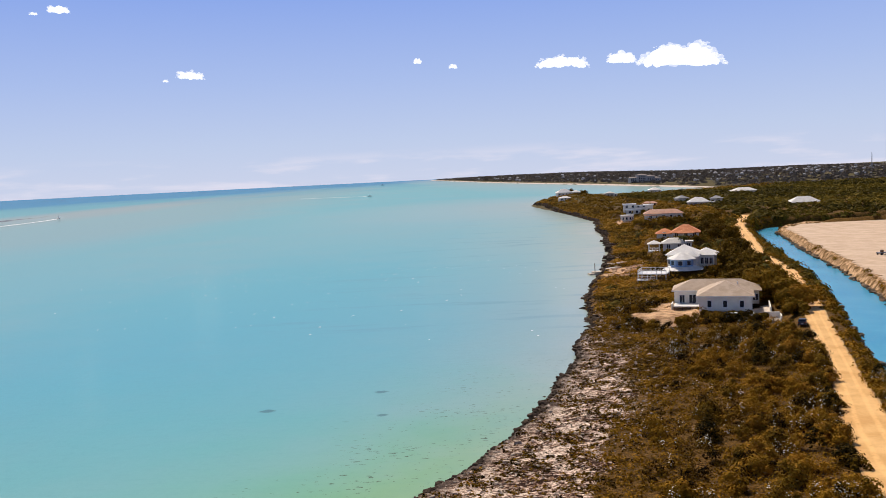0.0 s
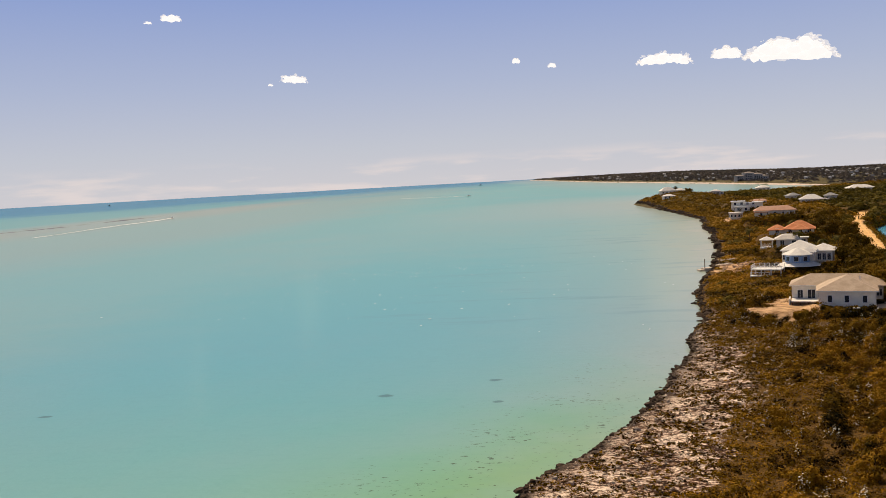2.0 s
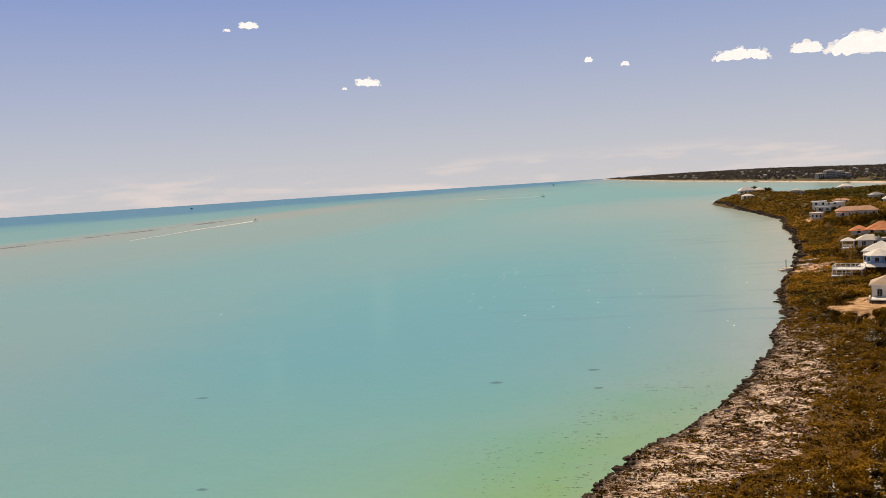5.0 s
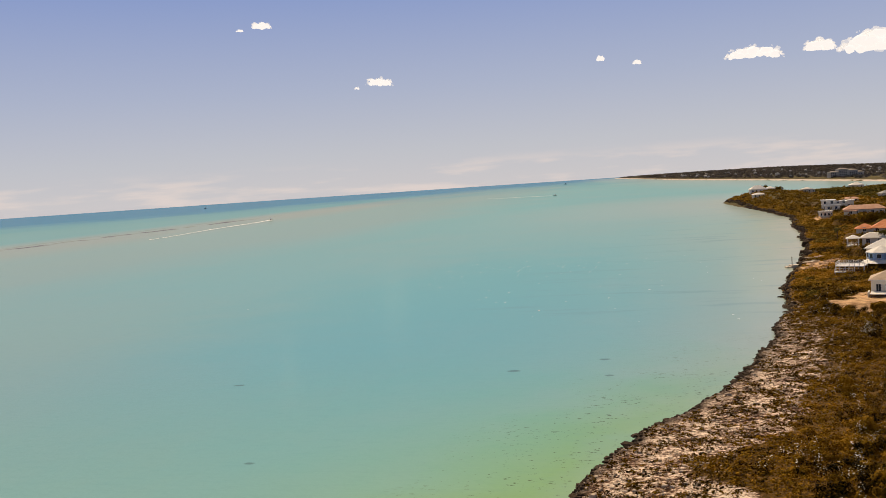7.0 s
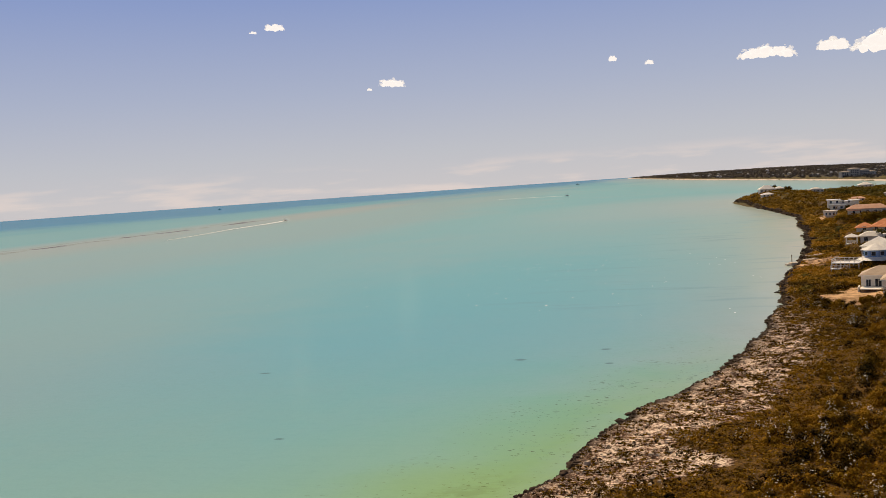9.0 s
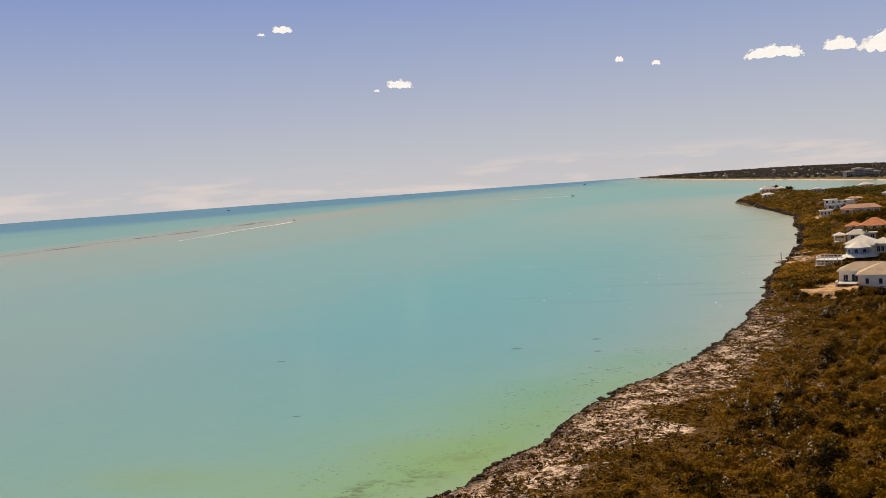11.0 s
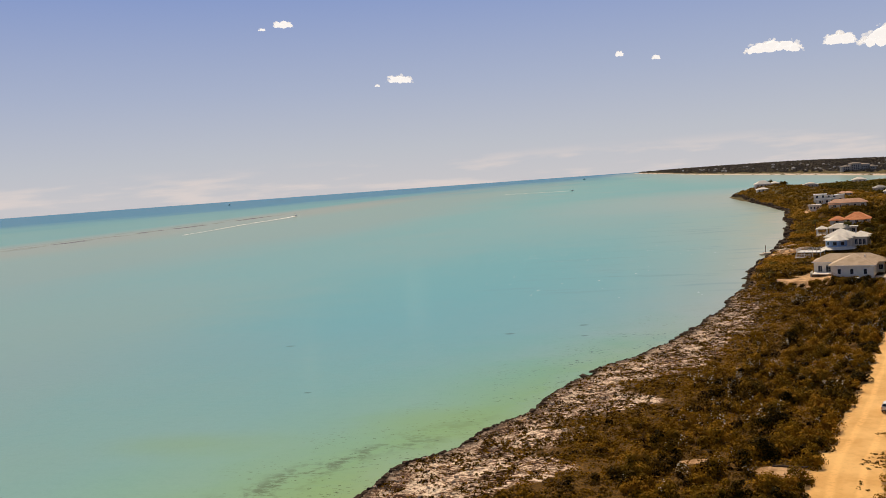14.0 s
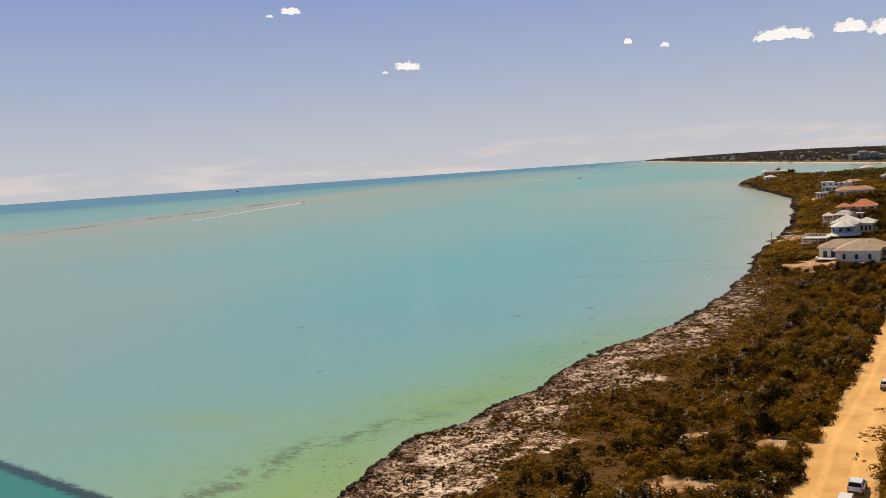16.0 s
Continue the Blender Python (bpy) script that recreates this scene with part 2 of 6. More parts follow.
    # thin darker slicks drifting off the northern shore
    slick = n.math("MULTIPLY", n.step(n.noise(0.06, 5, 0.65, stretch=(0.3, 1.7, 1)), 0.54, 0.68), n.math("MULTIPLY", n.step(y, 150.0, 240.0), n.step(shore, 120.0, 50.0)))
    c = n.mix(n.math("MULTIPLY", slick, 0.4), c, (0.13, 0.28, 0.31))
    # paler along the far bay, calm water's sky reflection put into the colour
    bay = n.math("MULTIPLY", n.step(n.math("ADD", shore, n.math("MULTIPLY", wide, 120.0)), 330.0, 90.0), n.step(y, 480.0, 800.0))
    c = n.mix(n.math("MULTIPLY", bay, 0.6), c, (0.33, 0.43, 0.43))
    # a soft belt of weed off the stony shore, and scattered tufts up to the rocks
    weed = n.noise(0.9, 6, 0.68, stretch=(0.7, 1.25, 1))
    centre = n.math("ADD", 8.0, n.math("MULTIPLY", n.math("MAXIMUM", n.math("SUBTRACT", 46.0, y), 0.0), 0.35))
    away = n.math("ABSOLUTE", n.math("SUBTRACT", n.math("ADD", shore, n.math("MULTIPLY", blot, 20.0)), centre))
    belt = n.math("MULTIPLY", n.step(away, 7.0, 0.5), n.step(y, 72.0, 40.0))
    belt = n.math("MULTIPLY", belt, n.step(n.math("ADD", weed, n.math("MULTIPLY", n.math("SUBTRACT", n.noise(0.25, 4), 0.5), 1.1)), 0.42, 0.66))
    c = n.mix(n.math("MULTIPLY", belt, 0.7), c, (0.10, 0.125, 0.045))
    tufts = n.math("MULTIPLY", n.step(shore, 0.5, 2.0), n.step(n.math("ADD", shore, n.math("MULTIPLY", mid, 30.0)), 46.0, 26.0))
    tufts = n.math("MULTIPLY", tufts, n.step(y, 185.0, 120.0))
    tuft = n.step(n.math("ADD", n.noise(1.5, 4, 0.6, stretch=(0.6, 1.2, 1)), n.math("MULTIPLY", n.math("SUBTRACT", n.noise(0.12, 3), 0.5), 0.3)), 0.63, 0.67)
    c = n.mix(n.math("MULTIPLY", n.math("MULTIPLY", tuft, tufts), 0.8), c, (0.06, 0.07, 0.025))
    # single dark patches of sea grass
    for px, py, rx, ry in ((-29.6, 136, 1.6, 1.1), (-12.2, 145, 1.5, 1.0), (-11, 130.5, 1.0, 0.8), (-60, 80, 0.9, 0.6), (-84, 128, 1.5, 0.7)):
        u, v = n.math("DIVIDE", n.math("SUBTRACT", x, px), rx), n.math("DIVIDE", n.math("SUBTRACT", y, py), ry)
        r = n.math("ADD", n.math("SQRT", n.math("ADD", n.math("MULTIPLY", u, u), n.math("MULTIPLY", v, v))), n.math("MULTIPLY", n.math("SUBTRACT", weed, 0.5), 1.6))
        c = n.mix(n.math("MULTIPLY", n.step(r, 1.05, 0.5), 0.62), c, (0.06, 0.12, 0.11))
    # two brighter green patches in the near water
    for px, py, rx, ry in ((-67, 48, 17, 8), (-28, 60, 16, 11)):
        u, v = n.math("DIVIDE", n.math("SUBTRACT", x, px), rx), n.math("DIVIDE", n.math("SUBTRACT", y, py), ry)
        r = n.math("ADD", n.math("SQRT", n.math("ADD", n.math("MULTIPLY", u, u), n.math("MULTIPLY", v, v))), n.math("MULTIPLY", blot, 1.2))
        c = n.mix(n.math("MULTIPLY", n.step(r, 1.3, 0.2), 0.3), c, (0.26, 0.41, 0.07))
    # the dredged channel with its dark rim
    cut = n.math("ADD", n.math("ADD", n.math("MULTIPLY", n.math("SUBTRACT", x, -80.0), -0.43), n.math("MULTIPLY", n.math("SUBTRACT", y, 22.0), -0.903)), n.math("MULTIPLY", n.math("SUBTRACT", weed, 0.5), 3.0))
    c = n.mix(n.step(cut, -0.5, 1.5), c, (0.035, 0.235, 0.2))
    rim = n.math("MULTIPLY", n.step(cut, -1.3, -0.2), n.step(cut, 2.0, 0.8))
    c = n.mix(n.math("MULTIPLY", rim, 0.9), c, (0.02, 0.035, 0.03))
    waves = n.mix(0.35, n.noise(0.9, 4, 0.6, stretch=(0.7, 1.5, 1)), n.noise(0.11, 3, 0.5, stretch=(0.6, 1.6, 1)))
    n.b.inputs["Specular IOR Level"].default_value = 0.0
    n.done(c, 0.6, waves, 0.06)
    chop = n.node("ShaderNodeBump", Strength=1.0, Distance=0.035)
    n.link(waves, chop.inputs["Height"])
    shine = n.node("ShaderNodeBsdfGlossy", Roughness=0.08)
    n.link(chop.outputs[0], shine.inputs["Normal"])
    facing = n.node("ShaderNodeFresnel", IOR=1.36)
    n.link(chop.outputs[0], facing.inputs["Normal"])
    amount = n.math("MINIMUM", facing.outputs[0], 0.36)
    both = n.node("ShaderNodeMixShader")
    n.link(amount, both.inputs[0])
    n.link(n.b.outputs[0], both.inputs[1])
    n.link(shine.outputs[0], both.inputs[2])
    n.link(both.outputs[0], n.out.inputs["Surface"])
    return n.m


def leaf_material(name, dark, light, dry, rough=0.7, shine=0.03, through_light=0.06):
    n = Net(name)
    hue = n.attr("hue")
    rnd = n.t.nodes.new("ShaderNodeNewGeometry").outputs["Random Per Island"]
    c = n.ramp(hue, (0.0, dark), (0.5, light), (1.0, dry))
    c = n.mix(n.math("MULTIPLY", rnd, 0.22), c, tuple(x * 0.7 for x in dark))
    n.b.inputs["Specular IOR Level"].default_value = shine
    m = n.done(c, rough)
    thin = n.node("ShaderNodeBsdfTranslucent")
    n.link(c, thin.inputs["Color"])
    both = n.node("ShaderNodeMixShader", Fac=through_light)
    n.link(n.b.outputs[0], both.inputs[1])
    n.link(thin.outputs[0], both.inputs[2])
    n.link(both.outputs[0], n.out.inputs["Surface"])
    return m


def roof_material(name, a, b, course=0.25):
    n = Net(name)
    v = n.node("ShaderNodeTexWave", Scale=1.0 / course / 6.28 * 3.14, Distortion=1.2, Detail=2.0)
    v.bands_direction = "Z"
    n.link(n.place(), v.inputs["Vector"])
    big, fine = n.noise(0.6, 5), n.noise(6.0, 4, 0.65)
    c = n.mix(n.step(big, 0.3, 0.7), a, b)
    c = n.mix(n.math("MULTIPLY", n.step(fine, 0.5, 0.72), 0.35), c, tuple(x * 0.55 for x in a))
    return n.done(c, 0.8, v.outputs["Fac"], 0.006)


MAT = dict(
    ground=ground_material(), sea=sea_material(),
    road=sand_material("packed_coral_sand", (0.63, 0.335, 0.10), (0.80, 0.48, 0.178), True),
    lot=sand_material("levelled_fill_sand", (0.52, 0.36, 0.23), (0.64, 0.47, 0.32)),
    leaf=leaf_material("scrub_leaf", (0.010, 0.0062, 0.0007), (0.272, 0.139, 0.0060), (0.41, 0.205, 0.013)),
    tree_leaf=leaf_material("tree_leaf", (0.014, 0.011, 0.001), (0.25, 0.14, 0.009), (0.42, 0.2, 0.018), through_light=0.18),
    mid_leaf=leaf_material("olive_leaf", (0.022, 0.015, 0.0015), (0.355, 0.192, 0.013), (0.53, 0.262, 0.026), through_light=0.15),
    wood_leaf=leaf_material("wood_leaf", (0.04, 0.034, 0.005), (0.19, 0.135, 0.016), (0.32, 0.19, 0.026), through_light=0.2),
    # far woods: distance haze put into a lighter, greyer leaf colour
    hazed_far_leaf=leaf_material("hazed_far_leaf", (0.10, 0.088, 0.072), (0.18, 0.148, 0.112), (0.26, 0.195, 0.145)),
    palm_leaf=leaf_material("palm_leaf", (0.05, 0.045, 0.008), (0.13, 0.105, 0.018), (0.25, 0.17, 0.05), through_light=0.25),
    silver=leaf_material("silver_leaf", (0.58, 0.54, 0.42), (0.82, 0.77, 0.62), (0.86, 0.79, 0.64)),
    rock=plain("weathered_shore_rock", (0.105, 0.072, 0.05), 0.95, 0.3, 1.2, height=0.12, shine=0.05),
    bank_rock=plain("grey_bank_rock", (0.27, 0.2, 0.14), 0.95, 0.3, 0.9, height=0.1, shine=0.05),
    tan_stone=plain("tan_terrace_stone", (0.58, 0.39, 0.24), 0.95, 0.2, 0.8, height=0.06, shine=0.05),
    rubble=plain("bleached_limestone", (0.68, 0.53, 0.40), 0.95, 0.25, 1.1, height=0.06, shine=0.05),
    bark=plain("bark", (0.13, 0.09, 0.06), 0.9, 0.25, 4.0, height=0.03),
    stucco=plain("white_stucco", (0.88, 0.81, 0.69), 0.85, 0.05, 0.8),
    cream=plain("cream_stucco", (0.74, 0.67, 0.57), 0.85, 0.07, 0.8),
    blue=plain("pale_blue_siding", (0.24, 0.36, 0.56), 0.7, 0.06, 1.0),
    trim=plain("white_gloss_paint", (0.83, 0.80, 0.75), 0.45, 0.03, 1.5),
    shingle=roof_material("weathered_tan_shingle", (0.40, 0.285, 0.19), (0.51, 0.375, 0.265)),
    white_roof=roof_material("white_standing_seam", (0.74, 0.69, 0.62), (0.84, 0.79, 0.72), 0.5),
    cream_roof=roof_material("cream_shingle", (0.60, 0.54, 0.46), (0.70, 0.64, 0.56)),
    orange_roof=roof_material("orange_clay_tile", (0.62, 0.18, 0.05), (0.74, 0.27, 0.095)),
    pink_roof=roof_material("faded_terracotta_tile", (0.55, 0.27, 0.16), (0.65, 0.36, 0.23)),
    grey_roof=roof_material("grey_shingle", (0.25, 0.24, 0.24), (0.34, 0.33, 0.32)),
    wood=plain("brown_timber", (0.16, 0.095, 0.055), 0.75, 0.2, 2.0),
    deck=plain("sun_bleached_paving", (0.60, 0.50, 0.40), 0.9, 0.12, 0.9),
    pane=plain("dark_window_glass", (0.03, 0.035, 0.045), 0.08, 0.02, 1.0),
    rubber=plain("black_rubber", (0.02, 0.02, 0.02), 0.8, 0.1, 3.0),
    steel=plain("grey_steel", (0.35, 0.36, 0.37), 0.4, 0.1, 2.0, 0.8),
    white_car=plain("white_car_paint", (0.78, 0.78, 0.78), 0.25, 0.03, 1.0),
    silver_car=plain("silver_car_paint", (0.46, 0.47, 0.49), 0.3, 0.04, 1.0, 0.4),
    dark_car=plain("dark_grey_paint", (0.07, 0.075, 0.085), 0.35, 0.05, 1.0),
    red=plain("red_lamp_glass", (0.4, 0.03, 0.02), 0.2, 0.02, 1.0),
    # far houses: haze of the distance put into dimmer wall and roof colours
    far_wall=plain("hazed_far_wall", (0.46, 0.43, 0.40), 0.9, 0.1, 0.1),
    far_pale=plain("hazed_far_pale", (0.62, 0.59, 0.56), 0.9, 0.1, 0.1),
    far_brown=plain("hazed_far_brown", (0.30, 0.25, 0.21), 0.9, 0.1, 0.1),
    # foam of the boat wakes, also the white of the painted sun glints
    foam=plain("foam_and_glint_white", (0.75, 0.78, 0.78), 0.9, 0.1, 0.4),
    beach=plain("pale_beach_sand", (0.64, 0.52, 0.43), 0.95, 0.08, 0.05),
)


def canal_material():
    n = Net("canal_water")
    c = n.mix(n.step(n.noise(0.05, 4), 0.3, 0.7), (0.05, 0.29, 0.45), (0.075, 0.34, 0.48))
    n.b.inputs["IOR"].default_value = 1.33
    n.b.inputs["Specular IOR Level"].default_value = 0.25
    return n.done(c, 0.18, n.noise(1.2, 3), 0.05)


def cloud_material():
    n = Net("cloud")
    c = n.mix(n.noise(0.01, 4), (0.06, 0.06, 0.06), (0.1, 0.1, 0.1))
    # the cloud glows, in place of sunlight scattered through it
    n.b.inputs["Emission Color"].default_value = (0.95, 0.96, 1.0, 1)
    n.b.inputs["Emission Strength"].default_value = 1.06
    return n.done(c, 1.0)


def wisp_material():
    """Thin cloud that lets most of the sky through."""
    n = Net("thin_cloud")
    # a glow put in for the sunlight that thin cloud scatters
    glow = n.node("ShaderNodeEmission", Color=(0.98, 0.97, 0.98, 1), Strength=1.05)
    clear = n.t.nodes.new("ShaderNodeBsdfTransparent")
    both = n.node("ShaderNodeMixShader", Fac=0.3)
    n.link(clear.outputs[0], both.inputs[1])
    n.link(glow.outputs[0], both.inputs[2])
    n.link(both.outputs[0], n.out.inputs["Surface"])
    return n.m


MAT["wisp"] = wisp_material()
MAT["canal"], MAT["cloud"] = canal_material(), cloud_material()


# ---- the lie of the land ----
LAND = np.array([
    (-48, -500), (-38, -80), (-35, -10), (-33.2, 16), (-32.4, 24), (-30.5, 32.6), (-27.3, 38.9), (-23, 45.6), (-18.8, 56.3), (-14.5, 64.8),
    (-10.9, 78.5), (-7.2, 89.8), (-2, 99.5), (4, 110.5), (9.5, 121.5), (13.5, 131), (17.5, 145), (22.8, 164.5), (27.7, 183), (32.8, 203.5),
    (35.6, 226), (40.8, 251), (49.5, 286), (60.3, 326), (69.5, 380), (82.5, 465), (97, 565), (100.5, 620), (95, 700), (92, 800),
    (93, 890), (112, 950), (170, 1010), (250, 1050), (325, 1090), (362, 1170), (350, 1340), (305, 1740), (230, 2350), (110, 3250),
    (-60, 4350), (300, 4700), (4500, 4700), (4500, -500)], float)
ROAD = np.array([(-16, -300, 4.5), (-12, -140, 4.5), (-6, -90, 4.5), (8, -30, 4.3), (20.9, 11, 3.8), (26.4, 31, 3.6), (33.4, 50, 3.5), (37.3, 62, 3.4), (44.3, 84, 3.3), (48.7, 100, 2.7),
                 (60.0, 132.5, 1.9), (69.4, 161.5, 1.7), (80.2, 195, 1.9), (95.0, 241.5, 1.5), (104.2, 290, 1.9), (121.6, 352, 2.3), (141, 420, 2.4),
                 (166.5, 488, 3), (173, 505, 2.6)], float)
CANAL = np.array([(6, -300), (8, -150), (14, -80), (39, 20), (56, 70), (67, 110), (78.4, 148), (93, 190), (102.8, 220), (113.2, 259), (123.3, 300), (132.5, 341), (144, 384), (154, 425),
                  (172, 452), (240, 462), (420, 470)], float)
CANAL_HALF = 5.6
TABLE = np.random.RandomState(7).rand(256, 256)


def vnoise(x, y, size, seed=0):
    """Smooth noise from 0 to 1 over the plan, with features of that size."""
    x, y = np.asarray(x, float) / size + seed * 17.3, np.asarray(y, float) / size + seed * 9.1
    i, j = np.floor(x).astype(int), np.floor(y).astype(int)
    u, v = x - i, y - j
    u, v = u * u * (3 - 2 * u), v * v * (3 - 2 * v)
    a, b = TABLE[i & 255, j & 255], TABLE[(i + 1) & 255, j & 255]
    c, d = TABLE[i & 255, (j + 1) & 255], TABLE[(i + 1) & 255, (j + 1) & 255]
    return (a * (1 - u) + b * u) * (1 - v) + (c * (1 - u) + d * u) * v


def fbm(x, y, size, seed=0, octaves=4):
    s, w, total = 0.0, 1.0, 0.0
    for k in range(octaves):
        s, total = s + w * vnoise(x, y, size / 2 ** k, seed + k), total + w
        w *= 0.55
    return s / total


def smooth(v, lo, hi):
    s = np.clip((np.asarray(v, float) - lo) / (hi - lo), 0, 1)
    return s * s * (3 - 2 * s)


def to_line(x, y, line):
    """The distance to a line of points, and how far along it (in pieces)."""
    best, along = np.full(np.shape(x), 1e9), np.zeros(np.shape(x))
    for k in range(len(line) - 1):
        ax, ay = line[k, :2]
        ex, ey = line[k + 1, :2] - line[k, :2]
        s = np.clip(((x - ax) * ex + (y - ay) * ey) / (ex * ex + ey * ey), 0, 1)
        d = np.hypot(x - ax - s * ex, y - ay - s * ey)
        near = d < best
        best, along = np.where(near, d, best), np.where(near, k + s, along)
    return best, along


def inland(x, y):
    """Metres from the shoreline, more than 0 on land."""
    x, y = np.asarray(x, float), np.asarray(y, float)
    wx = x + 2.6 * (fbm(x, y, 11, 3) - 0.5) * 2 * smooth(y, -50, 20) + 9 * (fbm(x, y, 60, 5) - 0.5) * smooth(y, 260, 600)
    wy = y + 2.6 * (fbm(x, y, 9, 4) - 0.5) * 2
    d, _ = to_line(wx, wy, np.vstack([LAND, LAND[:1]]))
    inside = np.zeros(np.shape(x), bool)
    for (ax, ay), (bx, by) in zip(LAND, np.roll(LAND, -1, 0)):
        if ay != by:
            inside ^= ((ay > wy) != (by > wy)) & (wx < (bx - ax) * (wy - ay) / (by - ay) + ax)
    return np.where(inside, d, -d) - 0.55 * (1 - smooth(y, 130, 230))


def road_gap(x, y):
    """Metres from the edge of the sandy track, less than 0 on it."""
    d, s = to_line(x, y, ROAD)
    half = np.interp(s, np.arange(len(ROAD)), ROAD[:, 2])
    return d - half


CLEARINGS = [(49, 192, 5.5, 8), (44.5, 187, 4.5, 5.5), (52, 206, 3.5, 4.5), (18.4, 27.6, 5.5, 2.3), (7.8, 14.6, 5.4, 2.8), (104, 500, 9, 5), (9, 32, 2.5, 1.2), (52.5, 281, 4, 6), (58, 292, 5, 8), (64, 297, 4, 4), (57, 273, 5, 4)]


def clearing(x, y):
    s = np.zeros(np.shape(x))
    for cx, cy, rx, ry in CLEARINGS:
        r = np.hypot((x - cx) / rx, (y - cy) / ry) + 1.6 * (fbm(x, y, 6, 8) - 0.5)
        s = np.maximum(s, 1 - smooth(r, 0.75, 1.05))
    return s


def lot(x, y):
    """1 on the levelled sand beyond the canal."""
    d, s = to_line(x, y, CANAL)
    east = x > np.interp(y, CANAL[:, 1], CANAL[:, 0])
    edge = d + 3 * (fbm(x, y, 14, 2) - 0.5)
    return np.where(east & (y < 446), smooth(edge, CANAL_HALF + 2.4, CANAL_HALF + 4.0), 0) * (1 - smooth(x, 330, 340))


PADS = [(60, 193, 9.5, 3.9), (45, 191, 6, 3.4), (68.5, 179, 4, 2.4), (71, 262, 10, 4.6), (59, 250, 4, 3.2), (81.5, 307, 8, 5.4), (74.2, 312.5, 4, 4.8), (92, 349, 11, 6.2),
        (114, 456, 13, 6.9), (125, 556, 17, 6.0), (106, 508, 6, 4.6), (178, 618, 11, 5.4), (234, 574, 10, 3.6), (279, 818, 11, 4.6)]


def far_rise(x, y):
    """The far sea lifts a little, so that the horizon stands as high from here as one much farther off would; to the east the land falls away behind its ridge."""
    r, behind = np.hypot(x, y), smooth(np.asarray(x, float) / np.maximum(y, 1.0), 0.12, 0.32)
    return 9.0 * smooth(r, 2600, 4900) * (1 - behind) - 12.0 * smooth(r, 1900, 3500) * behind


def height(x, y, d=None):
    x, y = np.asarray(x, float), np.asarray(y, float)
    d = inland(x, y) if d is None else d
    z = 1.15 * smooth(d, -0.5, 1.1) + 1.0 * smooth(d, 1.5, 20) + 1.1 * smooth(d, 18, 46)
    z = z - 0.5 - 2.2 * smooth(-d, 0.3, 12)
    z = z + 0.5 * smooth(d, -0.4, 0.6)
    rough_band = smooth(d, 0, 2) * (1 - smooth(d, 16, 26))
    z = z + rough_band * 0.75 * (fbm(x, y, 2.6, 1) - 0.5) + smooth(d, 4, 20) * 1.0 * (fbm(x, y, 17, 6) - 0.5)
    z = z + 6.0 * np.exp(-(((x - 118) / 26) ** 2 + ((y - 835) / 75) ** 2)) + 2.5 * smooth(y, 380, 560) * smooth(d, 8, 30) * (1 - smooth(y, 900, 1000))
    z = z + smooth(d, 20, 500) * smooth(y, 1300, 1700) * (4 + 9 * fbm(x, y, 420, 9)) * (1 - 0.45 * smooth(y, 2600, 3600)) * (1 - 0.95 * smooth(x, 150, 480))
    for px, py, pr, pz in PADS:
        z = z + (pz - z) * (1 - smooth(np.hypot(x - px, y - py), pr, pr + 4))
    g = road_gap(x, y)
    z = np.where(d > 6, z + (3.1 + 1.2 * smooth(y, 120, 200) - z) * (1 - smooth(g, 0.5, 4.5)), z)
    c, _ = to_line(x, y, CANAL)
    sand = lot(x, y)
    z = z + (2.0 + 0.25 * fbm(x, y, 7, 5) - z) * sand
    z = np.minimum(z, -1.0 + 4.4 * smooth(c, CANAL_HALF - 1, CANAL_HALF + 3.5) + 100 * smooth(c, CANAL_HALF + 3.2, CANAL_HALF + 3.6))
    return z + far_rise(x, y)


def growth(x, y, d):
    """How far a spot counts as inland for what grows on it: bare stone below about 10, thick scrub past 30."""
    return d + 28 * (fbm(x, y, 22, 31) - 0.5) + 13 * smooth(y, 148, 180) - 4 * smooth(y, 84, 104) * (1 - smooth(y, 138, 160)) - 3 * (1 - smooth(y, 28, 62)) * (1 - smooth(d, 22, 30))


def ground_at(x, y):
    return float(height(np.array([x]), np.array([y]))[0])


def mesh_from(name, verts, faces, mat, attrs=(), smooth_shade=False):
    """A mesh from arrays; faces all have the same number of corners."""
    me = bpy.data.meshes.new(name)
    verts, faces = np.asarray(verts, np.float32), np.asarray(faces, np.int32)
    n = faces.shape[1]
    me.vertices.add(len(verts))
    me.vertices.foreach_set("co", verts.ravel())
    me.loops.add(faces.size)
    me.loops.foreach_set("vertex_index", faces.ravel())
    me.polygons.add(len(faces))
    me.polygons.foreach_set("loop_start", np.arange(len(faces), dtype=np.int32) * n)
    me.polygons.foreach_set("loop_total", np.full(len(faces), n, np.int32))
    for key, values in attrs:
        a = me.attributes.new(key, "FLOAT", "POINT")
        a.data.foreach_set("value", np.asarray(values, np.float32))
    me.polygons.foreach_set("use_smooth", np.full(len(faces), smooth_shade, bool))
    me.materials.append(mat)
    me.update(calc_edges=True)
    return me


def grid_faces(nx, ny):
    i = np.arange(nx * ny).reshape(ny, nx)
    return np.stack([i[:-1, :-1], i[:-1, 1:], i[1:, 1:], i[1:, :-1]], -1).reshape(-1, 4)


def spaced(*pieces):
    """Even steps, piece by piece: (from, to, step), and a growing tail (from, to, step, growth)."""
    out = []
    for a, b, step, *grow in pieces:
        v = a
        while v < b - 1e-6:
            out.append(v)
            v += step
            step *= grow[0] if grow else 1
    return np.array(out + [pieces[-1][1]])


